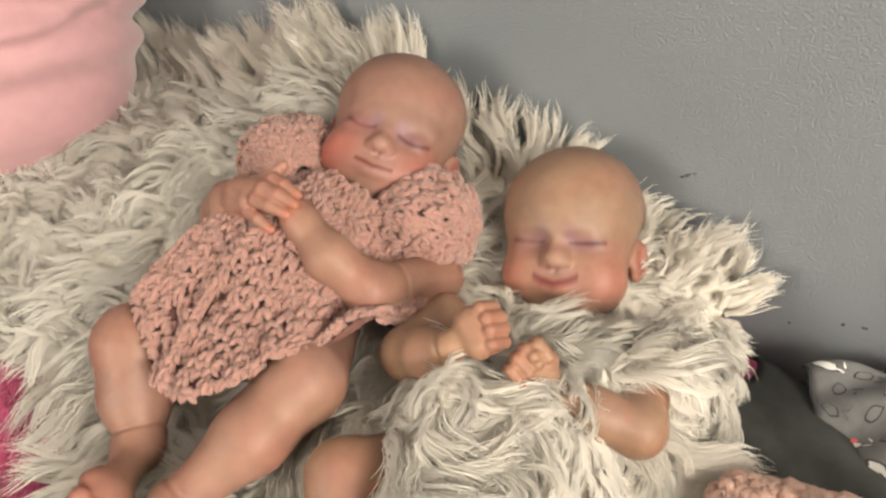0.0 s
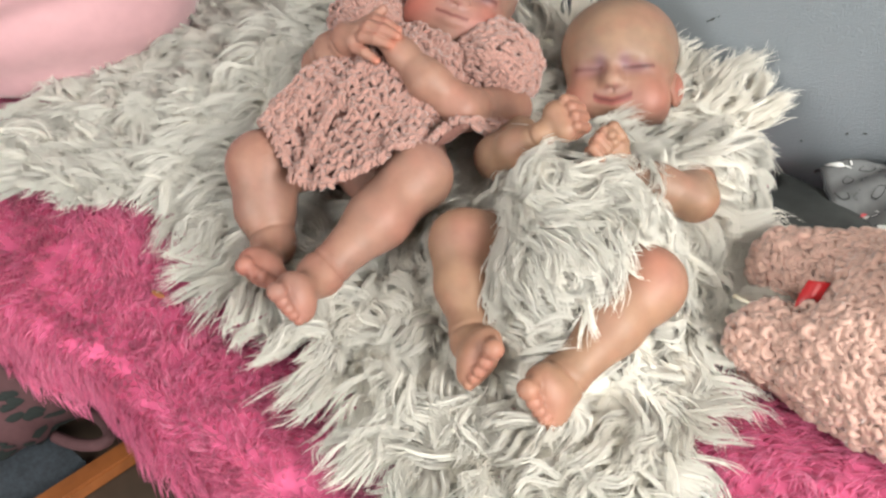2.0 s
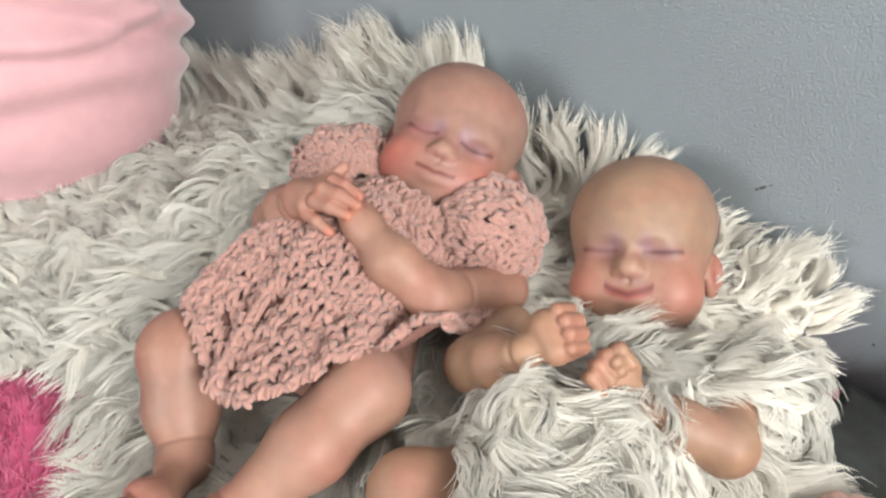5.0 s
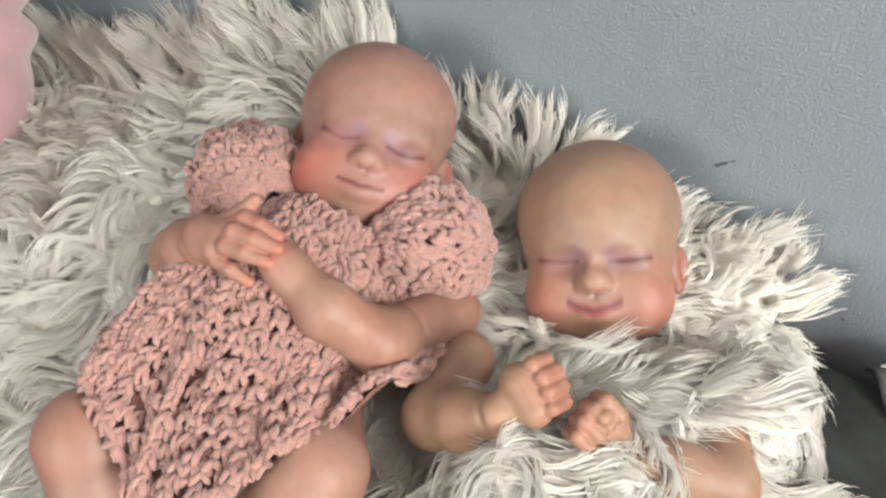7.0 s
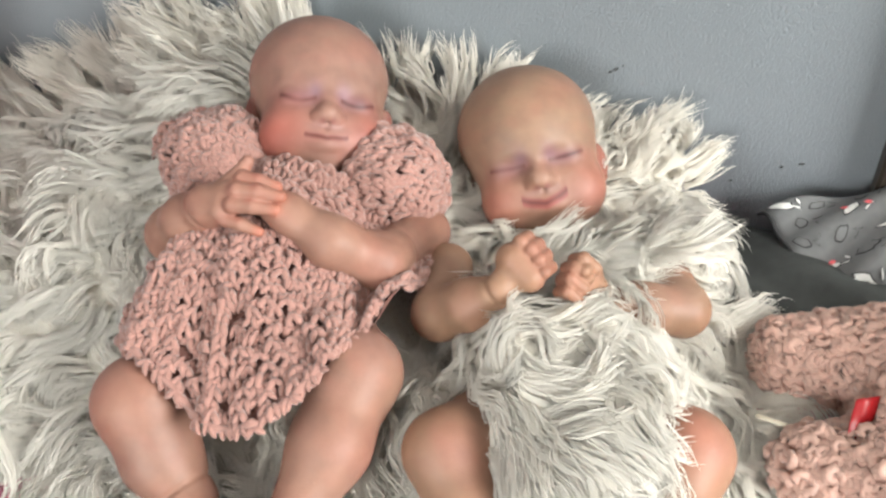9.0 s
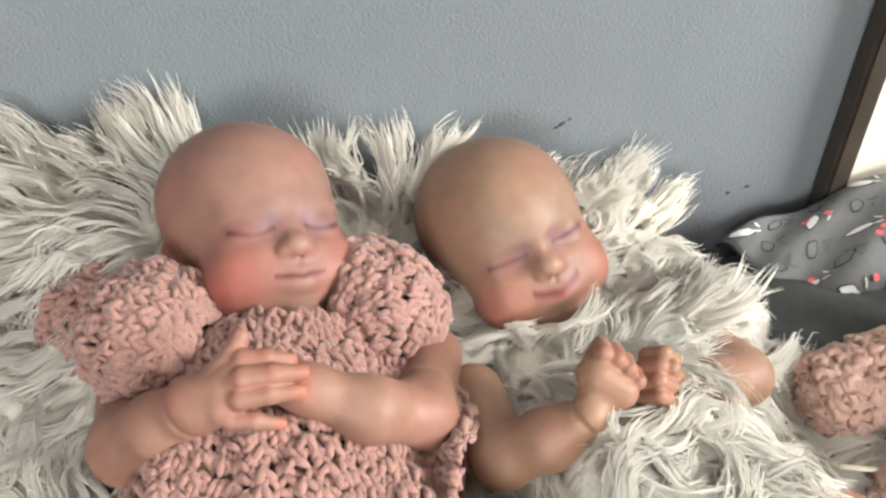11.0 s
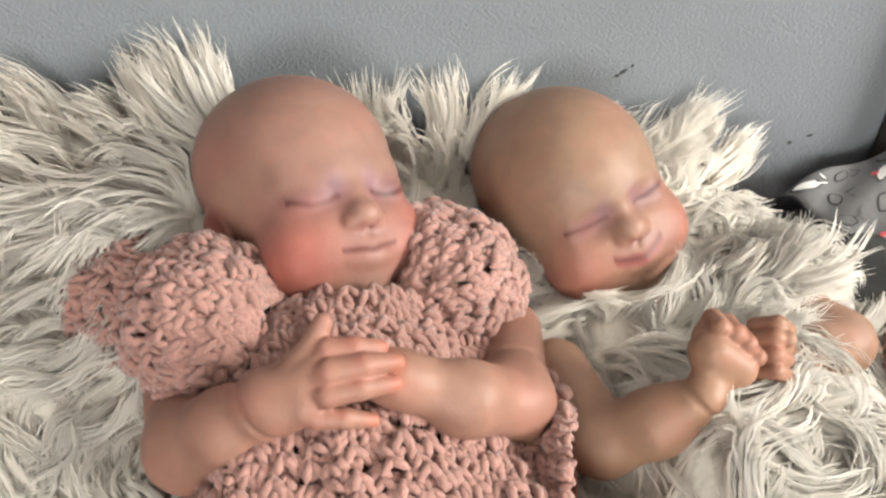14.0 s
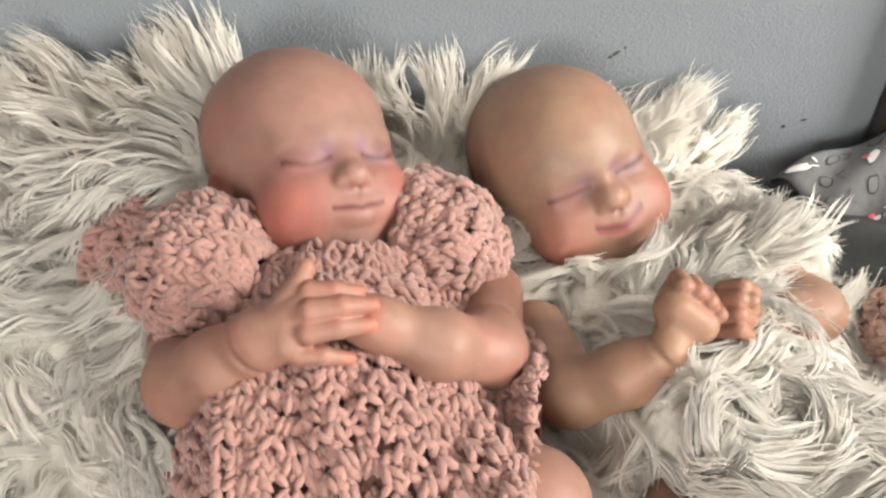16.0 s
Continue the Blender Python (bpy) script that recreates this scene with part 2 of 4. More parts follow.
box("frame_post", (-0.004, y1 - 0.022, 0), (0.014, y1 - 0.002, 2.05), M_POST, post, 0.003)
box("cream_panel", (0.014, y1 - 0.012, 0), (0.85, y1 - 0.002, 2.05), M_CREAM, post, 0.002)

# scuff on the wall
rng = np.random.default_rng(5)
bm = bmesh.new()
for cx, cz, w, h, a in ((-0.2195, 0.6395, 0.0038, 0.0010, 0.55), (-0.2135, 0.6435, 0.0016, 0.0006, 0.9), (-0.2235, 0.6365, 0.0018, 0.0008, 0.2), (-0.113, 0.54, 0.0015, 0.001, 0), (-0.075, 0.56, 0.002, 0.0012, 0.4), (-0.06, 0.565, 0.003, 0.001, 0.2)):
    ca, sa = math.cos(a), math.sin(a)
    ring = []
    for k in range(9):
        t = k * 2 * math.pi / 9
        px, pz = w * math.cos(t) * rng.uniform(0.6, 1.0), h * math.sin(t) * rng.uniform(0.6, 1.2)
        ring.append(bm.verts.new((cx + ca * px - sa * pz, y1 - 0.0012, cz + sa * px + ca * pz)))
    bm.faces.new(ring)
ext = bmesh.ops.extrude_face_region(bm, geom=bm.faces[:])
bmesh.ops.translate(bm, verts=[v for v in ext["geom"] if isinstance(v, bmesh.types.BMVert)], vec=(0, 0.001, 0))
part("scuff", bm, M_SCUFF, wall_back, "dark scuff marks chipped in the paint")

# ---- bench under the pink cover ----
BED = 0.497
bench = tagged(new("storage_bench", None), "grey-green painted storage bench under a pink fluffy cover", "bench")
box("bench_body", (-1.35, 0.30, 0.0), (0.75, 0.56, 0.44), M_CHEST, bench, 0.006)
box("bench_top", (-1.4, 0.03, 0.44), (0.8, 0.565, 0.475), M_CHEST, bench, 0.006)
for lx in (-1.37, 0.72):
    box("leg", (lx, 0.05, 0.0), (lx + 0.05, 0.10, 0.44), M_CHEST, bench, 0.004)
for i, dx in enumerate((-1.3, -0.62, 0.06)):
    box("drawer_front", (dx + 0.01, 0.288, 0.06), (dx + 0.66, 0.2995, 0.40), M_CHEST, bench, 0.004)


def cloth_height(x, y):
    return BED + 0.004 * np.sin(7 * x + 1.0) * np.sin(9 * y) + 0.002 * np.sin(31 * x + 12 * y)


def bed_point(x, s):
    """Top and front of the pink cover: s is the way over the cloth from the back edge, x along the bench."""
    edge, back, r = 0.006, 0.555, 0.022
    flat = back - edge - r
    arc = r * np.pi / 2
    y = np.where(s < flat, back - s, np.where(s < flat + arc, edge + r - r * np.sin(np.clip((s - flat) / r, 0, np.pi / 2)), edge))
    z = np.where(s < flat, 0.0, np.where(s < flat + arc, -r + r * np.cos(np.clip((s - flat) / r, 0, np.pi / 2)), -r - (s - flat - arc)))
    wave = np.clip((s - flat) / 0.1, 0, 1)
    return np.stack([x + 0 * y, y - wave * 0.010 * np.sin(17 * x + 0.7) - wave * 0.006 * np.sin(41 * x), z + cloth_height(x, y)], -1)


def grid_mesh(name, fn, us, vs):
    u, v = np.meshgrid(us, vs, indexing="ij")
    p = fn(u.ravel(), v.ravel())
    nu, nv = len(us), len(vs)
    i, j = np.meshgrid(np.arange(nu - 1), np.arange(nv - 1), indexing="ij")
    a = (i * nv + j).ravel()
    return mesh_of(name, p, np.stack([a, a + nv, a + nv + 1, a + 1], 1))


cover = tagged(new("pink_cover", None), "hot pink fluffy shag cover spread over the bench", "cover")
S_FRONT = 0.62
part("backing", grid_mesh("cover_backing", bed_point, np.linspace(-1.38, 0.78, 140), np.linspace(0.0, S_FRONT, 60)), M_PINKBASE, cover)


def pile(rng, n, xr, sr, length, radius):
    k = n // 9
    tuft = np.arange(n) % k
    tx, ts = rng.uniform(*xr, k)[tuft], rng.uniform(*sr, k)[tuft]
    x, s = tx + rng.normal(0, 0.0062, n), np.clip(ts + rng.normal(0, 0.0062, n), *sr)
    e = 1e-3
    p = bed_point(x, s)
    du, dv = bed_point(x + e, s) - p, bed_point(x, s + e) - p
    nrm = np.cross(dv, du)
    nrm /= np.linalg.norm(nrm, axis=1, keepdims=True)
    nrm *= np.sign(nrm[:, 2:3] * 0.7 - nrm[:, 1:2] + 1e-6)
    dv /= np.linalg.norm(dv, axis=1, keepdims=True)
    du /= np.linalg.norm(du, axis=1, keepdims=True)
    swirl = 1.9 * np.sin(9 * tx + 3 * np.sin(7 * ts)) * np.sin(11 * ts + 2 * np.sin(5 * tx)) + rng.normal(0, 0.42, k)[tuft] + rng.normal(0, 0.12, n)
    lean = (du * np.cos(swirl)[:, None] * 0.9 + dv * (0.35 + 0.6 * np.sin(swirl))[:, None])
    L = length * (rng.uniform(0.7, 1.35, k)[tuft] * rng.uniform(0.75, 1.1, n))[:, None]
    pull = (du * (tx - x)[:, None] + dv * (ts - s)[:, None]) * 0.6
    q = [p - nrm * 0.001]
    for t in (0.5, 1.0):
        q.append(p + L * (nrm * (0.62 * t - 0.22 * t * t) + lean * (0.75 * t ** 1.5)) + pull * t + rng.normal(0, 0.0008, (n, 3)) * t)
    paths = np.stack(q, 1)
    paths[:, 1:, 2] = np.maximum(paths[:, 1:, 2], np.where(paths[:, 1:, 1] > 0.02, BED - 0.004, -1))
    rad = radius * rng.uniform(0.7, 1.3, (n, 1)) * np.array([[1.0, 0.8, 0.12]])
    return tubes(paths, rad)


rng = np.random.default_rng(11)
pv, pf = pile(rng, 46000, (-0.98, 0.16), (0.20, S_FRONT), 0.025, 0.00058)
qv, qf = pile(rng, 9000, (-1.38, 0.78), (0.02, S_FRONT), 0.018, 0.0009)
tagged(part("pile", mesh_of("cover_pile", np.concatenate([pv, qv]), np.concatenate([pf, qf + len(pv)])), M_PINK, cover, "glossy hot pink shag pile"), kind="stuff")

# ---- the dolls ----
SKIN_A, SKIN_B = np.array((0.226, 0.128, 0.100)), np.array((0.236, 0.146, 0.100))


def head_sdf(spec):
    c, r, tilt, smile = spec["c"], spec["r"], spec["tilt"], spec["smile"]
    ca, sa = math.cos(tilt), math.sin(tilt)
    turn = np.array([[1, 0, 0], [0, ca, -sa], [0, sa, ca]], np.float32)

    def sdf(p):
        q = (p - np.asarray(c, np.float32)) @ turn.T
        d = ell(q, (0, 0, 0), r)
        d = join(d, ell(p, (0, -0.012, -0.037), (0.043, 0.038, 0.038)), 0.022)
        p2 = p.copy()
        p2[:, 0] = np.abs(p[:, 0])
        d = join(d, ell(p2, (0.0265, -0.0250, -0.0205), (0.0195, 0.0190, 0.0175)), 0.015)
        d = join(d, ell(p, (0, -0.030, -0.037), (0.0435, 0.0285, 0.034)), 0.014)
        d = join(d, ell(p, (0, -0.0435, -0.0185), (0.0135, 0.0115, 0.0130)), 0.012)
        # brow, sockets and lids
        d = join(d, cap(p2, (0.008, 0.0135, -0.0105), (0.028, 0.0125, -0.0165), 0.008, 0.007), 0.010)
        d = carve(d, ell(p2, (0.0205, -0.0025, 0.008), (0.016, 0.0075, 0.0085)), 0.008)
        d = join(d, ell(p2, (0.0215, 0.0006, -0.0122), (0.0128, 0.0078, 0.0100)), 0.005)
        # nose
        d = join(d, cap(p, (0, 0.004, -0.0075), (0, -0.012, 0.0030), 0.0045, 0.0058), 0.009)
        d = join(d, ell(p, (0, -0.0140, 0.0054), (0.0072, 0.0060, 0.0062)), 0.006)
        d = join(d, ell(p2, (0.0076, -0.0162, 0.0006), (0.0046, 0.0042, 0.0054)), 0.0032)
        # muzzle and lips
        d = join(d, ell(p, (0, -0.030, -0.0105), (0.0175, 0.0115, 0.0105)), 0.010)
        d = carve(d, cap(p, (0, -0.0195, 0.0045), (0, -0.0255, 0.0035), 0.0005, 0.0008), 0.004)
        xs = np.linspace(-1, 1, 9)
        w = spec["mouth"]

        def lip(t, dy, dz):
            return (w * t, -0.031 + dy + smile * t * t, 0.0002 + dz - 0.0080 * t * t)
        for i in range(8):
            a, b = xs[i], xs[i + 1]
            d = join(d, cap(p, lip(a, 0.0028, -0.0012), lip(b, 0.0028, -0.0012), spec["full"] * 0.0028 * (1 - 0.6 * a * a), spec["full"] * 0.0028 * (1 - 0.6 * b * b)), 0.005)
            d = join(d, cap(p, lip(a * 0.85, -0.0036, -0.0018), lip(b * 0.85, -0.0036, -0.0018), spec["full"] * 0.0034 * (1 - 0.5 * a * a), spec["full"] * 0.0034 * (1 - 0.5 * b * b)), 0.006)
        if smile > 0.002:
            d = carve(d, cap(p2, (0.0105, -0.0165, -0.0005), (0.0215, -0.0290, -0.0070), 0.0012, 0.0010), 0.004)
        # ears
        pe = p2 - np.array((spec["ear"], spec["ear_y"], -0.062), np.float32)
        pe = np.stack([pe[:, 0] * 0.88 + pe[:, 2] * 0.47, pe[:, 1], pe[:, 2] * 0.88 - pe[:, 0] * 0.47], 1)
        e = ell(pe, (0, 0, 0), (0.0050, 0.0155, 0.0100))
        e = carve(e, ell(pe, (0.0060, 0.001, 0.001), (0.0045, 0.0110, 0.0062)), 0.002)
        e = join(e, ell(pe, (0.0005, -0.0125, 0.003), (0.004, 0.0052, 0.005)), 0.003)
        d = join(d, e, 0.004)
        return d
    return sdf


def blend(col, target, w):
    return col + (np.asarray(target) - col) * np.clip(w, 0, 1)[:, None]


def spot(p, c, r):
    return np.exp(-(((p - np.asarray(c)) / np.asarray(r)) ** 2).sum(1))


def head_paint(p, base, spec):
    col = np.tile(base, (len(p), 1))
    a = p.copy()
    a[:, 0] = np.abs(a[:, 0])
    # softer pink over the scalp, rosy cheeks, mauve lids, tinted lips: the doll's tints, with facial shade painted in
    col = blend(col, base * (1.0, 0.88, 0.84), spot(p, (-0.03, 0.05, -0.05), (0.05, 0.06, 0.05)) * 0.6)
    # blush spreads towards the jaw and takes in the shade of the lower cheek
    col = blend(col, (0.31, 0.080, 0.060), spot(a, (0.036, -0.030, -0.024), (0.0215, 0.022, 0.046)) * spec["blush"])
    # lid mauve and inner corners also hold the painted shade of the sockets
    col = blend(col, (0.145, 0.062, 0.072), spot(a, (0.0205, -0.0015, -0.004), (0.0145, 0.0072, 0.02)) * 0.85)
    col = blend(col, (0.175, 0.10, 0.125), spot(a, (0.0105, 0.003, -0.003), (0.0055, 0.008, 0.02)) * 0.9)
    t = np.clip((a[:, 0] - 0.0105) / 0.0235, 0, 1)
    line = -0.0012 - spec["lid"] * np.sin(np.pi * t) + 0.0015 * t
    on = (a[:, 0] > 0.009) & (a[:, 0] < 0.0355) & (p[:, 2] > -0.03)
    col = blend(col, (0.06, 0.018, 0.018), np.exp(-((p[:, 1] - line) / 0.0017) ** 2) * on * spec["lash"])
    col = blend(col, (0.31, 0.150, 0.112), spot(p, (0, -0.010, 0.006), (0.011, 0.012, 0.014)) * 0.6)
    # nostrils are only painted, as darker spots for their shade
    col = blend(col, (0.24, 0.10, 0.085), spot(a, (0.0038, -0.0200, 0.007), (0.0023, 0.0019, 0.008)) * 1.0)
    lipy = -0.031 + spec["smile"] * (p[:, 0] / spec["mouth"]) ** 2 - 0.0010 * np.exp(-(p[:, 0] / 0.0035) ** 2)
    inm = (np.abs(p[:, 0]) < spec["mouth"] * 1.03) & (p[:, 2] > -0.022)
    col = blend(col, spec["lips"], np.exp(-((p[:, 1] - lipy + 0.0010) / 0.0042) ** 4) * inm * spec["lipw"])
    col = blend(col, (0.235, 0.155, 0.150), spot(a, (0.006, -0.0235, 0.002), (0.009, 0.0035, 0.01)) * 0.5)
    # painted dark line for the shade between the lips; no groove is cut
    col = blend(col, (0.08, 0.022, 0.02), np.exp(-((p[:, 1] - lipy + 0.0003) / spec["part"]) ** 2) * inm * 1.0)
    col = blend(col, (0.30, 0.095, 0.075), spot(a, (spec["ear"] + 0.002, spec["ear_y"], -0.06), (0.006, 0.017, 0.013)) * 0.8)
    return col


CREASES = []   # rings pressed into wrists, ankles and elbows: centre, axis, radius


def crease(p, d):
    for c, ax, r in CREASES:
        q = p - c
        t = q @ ax
        near = np.abs(t) < 0.01
        if near.any():
            rad = np.sqrt(np.maximum((q[near] ** 2).sum(1) - t[near] ** 2, 0))
            far = rad > r * 1.6
            ring = np.hypot(np.where(far, 1.0, np.maximum(d[near], -0.004) * 1.0), t[near]) - 0.0009
            d[near] = carve(d[near], ring, 0.0030)
    return d


def mottled(c, p, seed):
    """The uneven washes of rose, ochre and blue-grey painted over the vinyl."""
    r = np.random.default_rng(seed)
    for rgb, wave, w in ((ROSE, 0.055, 0.26), ((0.28, 0.20, 0.125), 0.060, 0.12), ((0.185, 0.14, 0.14), 0.075, 0.18), (ROSE, 0.016, 0.10)):
        f = sum(np.sin(p @ (unit(r.normal(0, 1, 3)) * 6.28 / wave) + r.uniform(0, 6.28)) for _ in range(4)) / 4
        c = blend(c, rgb, np.clip(f * 1.6, 0, 1) * w)
    return c


ROSE, NAIL = (0.30, 0.105, 0.082), (0.44, 0.12, 0.07)


def doll(name, base, head, pieces, tints, label):
    """One mesh: a sculpted head and limbs, each a smooth surface."""
    vs, fs, cs, n = [], [], [], 0
    v, f = skin_surface(head_sdf(head), (-0.070, -0.062, -0.125), (0.070, 0.096, 0.022), 0.00098)
    c = mottled(head_paint(v, base, head), v, 3)
    v = v @ np.array(head["axes"]) + np.array(head["mid"])
    vs.append(v), fs.append(f), cs.append(c)
    n += len(v)
    for caps, fine, k, kf, h in pieces:
        allc = caps + fine
        lo = np.min([np.minimum(a, b) - max(ra, rb) for a, b, ra, rb in allc], 0) - 0.006
        hi = np.max([np.maximum(a, b) + max(ra, rb) for a, b, ra, rb in allc], 0) + 0.006

        def sdf(p):
            d = chain(p, caps, k)
            for a, b, ra, rb in fine:
                d = join(d, cap(p, a, b, ra, rb), kf)
            return d
        v, f = skin_surface(lambda p: crease(p, sdf(p)), lo, hi, h)
        c = np.tile(base * (1.07, 1.00, 0.94), (len(v), 1))
        for pt, r, rgb, w in tints:
            c = blend(c, rgb, np.exp(-((v - np.array(pt)) ** 2).sum(1) / r ** 2) * w)
        c = mottled(c, v, 8)
        vs.append(v), fs.append(f + n), cs.append(c)
        n += len(v)
    me = mesh_of(name, np.concatenate(vs), np.concatenate(fs))
    at = me.color_attributes.new("paint", "FLOAT_COLOR", "POINT")
    col = np.ones((len(me.vertices), 4), np.float32)
    col[:, :3] = np.concatenate(cs)[: len(me.vertices)]
    at.data.foreach_set("color", col.ravel())
    return tagged(part(name, me, M_SKIN), label, "doll")


A = lambda *v: np.array(v, float)


def fist(c, f, l, s=1.0):
    """Palm, curled fingers and thumb: c the middle, f forwards from the wrist, l from first finger to last."""
    f = unit(f)
    l = unit(np.asarray(l) - f * np.dot(f, l))
    p = np.cross(f, l)
    c = np.asarray(c, float)
    palm = [(c - l * 0.0075 * s - f * 0.004, c + l * 0.0075 * s - f * 0.004, 0.0112 * s, 0.0100 * s)]
    fine = []
    for i in range(4):
        r = (0.0050, 0.0052, 0.0050, 0.0044)[i] * s
        b = c + f * (0.0075, 0.009, 0.008, 0.0055)[i] * s + l * (i - 1.5) * 0.0079 * s - p * 0.0035 * s
        m = b + (p * 0.0125 + f * 0.003) * s
        t = m + (p * 0.0015 - f * 0.0105) * s
        fine += [(b, m, r, r * 0.95), (m, t, r * 0.95, r * 0.85)]
    th = c - l * 0.0125 * s + p * 0.002 * s - f * 0.006 * s
    fine += [(th, th + (f * 0.010 + p * 0.006 + l * 0.001) * s, 0.0055 * s, 0.0050 * s), (th + (f * 0.010 + p * 0.006 + l * 0.001) * s, th + (f * 0.014 + p * 0.012 + l * 0.008) * s, 0.0048 * s, 0.0042 * s)]
    return palm, fine


def foot(ankle, big, little, s=1.0, heel=None):
    """Foot prims: the ankle's middle, the big toe's and the little toe's tips."""
    ankle, big, little = map(lambda q: np.asarray(q, float), (ankle, big, little))
    mid = (big + little) / 2
    fw = unit(mid - ankle)
    lat = unit(little - big)
    down = np.cross(fw, lat)
    down = down if down[2] < 0 else -down
    wide = np.linalg.norm(little - big)
    heel = ankle - fw * 0.006 + down * 0.007
    body = [(ankle, heel, 0.0155 * s, 0.0135 * s), (heel, mid - fw * 0.020, 0.0130 * s, 0.0125 * s),
            (big - fw * 0.019 + lat * 0.004, little - fw * 0.016 - lat * 0.003, 0.0108 * s, 0.0090 * s)]
    fine = []
    for i, t in enumerate((0.0, 0.32, 0.56, 0.78, 1.0)):
        tip = big + lat * wide * t - fw * (0.0, 0.0005, 0.002, 0.004, 0.007)[i]
        r = (0.0078, 0.0058, 0.0055, 0.0051, 0.0047)[i] * s
        fine += [(tip - fw * 0.013, tip - fw * 0.006, r * 0.75, r * 0.7), (tip - fw * 0.0055, tip - fw * 0.0015, r * 0.8, r)]
    return body, fine


head_a = dict(mid=(-0.4133, 0.4304, 0.6773), axes=((0.887, 0.366, -0.281), (-0.138, 0.791, 0.596), (0.44, -0.49, 0.752)),
              c=(-0.0035, 0.033, -0.0574), r=(0.0555, 0.0523, 0.0599), tilt=-0.327, smile=0.0015, lash=1.0, lid=0.0030, mouth=0.0158, full=0.95,
              ear=0.0535, ear_y=0.002, blush=0.95, lips=(0.26, 0.125, 0.115), lipw=0.35, part=0.0017)
head_b = dict(mid=(-0.2604, 0.4441, 0.6309), axes=((0.923, 0.34, 0.18), (-0.36, 0.598, 0.716), (0.136, -0.726, 0.674)),
              c=(-0.0020, 0.0312, -0.052), r=(0.0550, 0.051, 0.0647), tilt=-0.352, smile=0.0052, lash=0.9, lid=0.0006, mouth=0.0168, full=0.95,
              ear=0.0500, ear_y=-0.006, blush=0.60, lips=(0.22, 0.05, 0.048), lipw=0.95, part=0.0021)

# doll in the knitted dress
a_fing = []
KN = (A(-0.434, 0.328, 0.677), A(-0.434, 0.318, 0.675), A(-0.436, 0.311, 0.668), A(-0.442, 0.307, 0.658))
TP = (A(-0.411, 0.329, 0.673), A(-0.405, 0.321, 0.672), A(-0.407, 0.314, 0.666), A(-0.418, 0.306, 0.652))
BACK = A(-0.449, 0.319, 0.664)
for i in range(4):
    m = (KN[i] + TP[i]) / 2 + A(0, -0.001, 0.002)
    r = (0.0053, 0.0055, 0.0053, 0.0047)[i]
    a_fing += [(BACK * 0.3 + KN[i] * 0.7, KN[i], r * 1.05, r * 1.1), (KN[i], m, r * 1.08, r), (m, TP[i], r, r * 0.72)]
a_fing += [(A(-0.450, 0.326, 0.667), A(-0.440, 0.333, 0.676), 0.0080, 0.0060), (A(-0.440, 0.333, 0.676), A(-0.435, 0.339, 0.683), 0.0056, 0.0046)]
arm_r = [(A(-0.515, 0.385, 0.598), A(-0.506, 0.332, 0.612), 0.021, 0.0205), (A(-0.506, 0.332, 0.612), A(-0.484, 0.323, 0.637), 0.0205, 0.0172),
         (A(-0.484, 0.323, 0.637), A(-0.464, 0.321, 0.655), 0.0172, 0.0122), (A(-0.461, 0.321, 0.657), A(-0.441, 0.323, 0.6695), 0.0122, 0.0088), (A(-0.461, 0.319, 0.654), A(-0.446, 0.3115, 0.6605), 0.0122, 0.0088)]
arm_l = [(A(-0.335, 0.395, 0.590), A(-0.347, 0.330, 0.616), 0.0190, 0.0180), (A(-0.347, 0.330, 0.616), A(-0.374, 0.319, 0.640), 0.0180, 0.0160),
         (A(-0.374, 0.319, 0.640), A(-0.404, 0.323, 0.657), 0.0160, 0.0112), (A(-0.404, 0.323, 0.656), A(-0.432, 0.332, 0.662), 0.0115, 0.010)]
leg_r = [(A(-0.446, 0.295, 0.558), A(-0.474, 0.208, 0.578), 0.028, 0.0295), (A(-0.474, 0.208, 0.578), A(-0.455, 0.187, 0.552), 0.0290, 0.0245), (A(-0.455, 0.187, 0.552), A(-0.432, 0.172, 0.536), 0.0245, 0.0165)]
leg_l = [(A(-0.388, 0.315, 0.560), A(-0.338, 0.252, 0.592), 0.029, 0.0275), (A(-0.338, 0.252, 0.592), A(-0.341, 0.205, 0.577), 0.0270, 0.0240), (A(-0.341, 0.205, 0.577), A(-0.352, 0.149, 0.556), 0.0240, 0.0145)]
fr, frf = foot((-0.430, 0.168, 0.536), (-0.396, 0.108, 0.568), (-0.367, 0.112, 0.556))
fl, flf = foot((-0.353, 0.146, 0.554), (-0.343, 0.090, 0.580), (-0.328, 0.088, 0.558))
torso_a = [(A(-0.428, 0.425, 0.615), A(-0.425, 0.375, 0.600), 0.024, 0.040), (A(-0.425, 0.375, 0.595), A(-0.415, 0.295, 0.560), 0.040, 0.044)]
tints_a = [(t, 0.0042, NAIL, 0.7) for t in TP] + [((k * 0.55 + t * 0.45) + A(0, -0.001, 0.006), 0.0034, ROSE, 0.6) for k, t in zip(KN, TP)] + [(k, 0.006, ROSE, 0.55) for k in KN] + [(A(-0.39, 0.105, 0.560), 0.03, ROSE, 0.6), (A(-0.338, 0.09, 0.565), 0.026, ROSE, 0.55), (A(-0.480, 0.200, 0.590), 0.022, ROSE, 0.3), (A(-0.463, 0.321, 0.654), 0.010, ROSE, 0.3)]
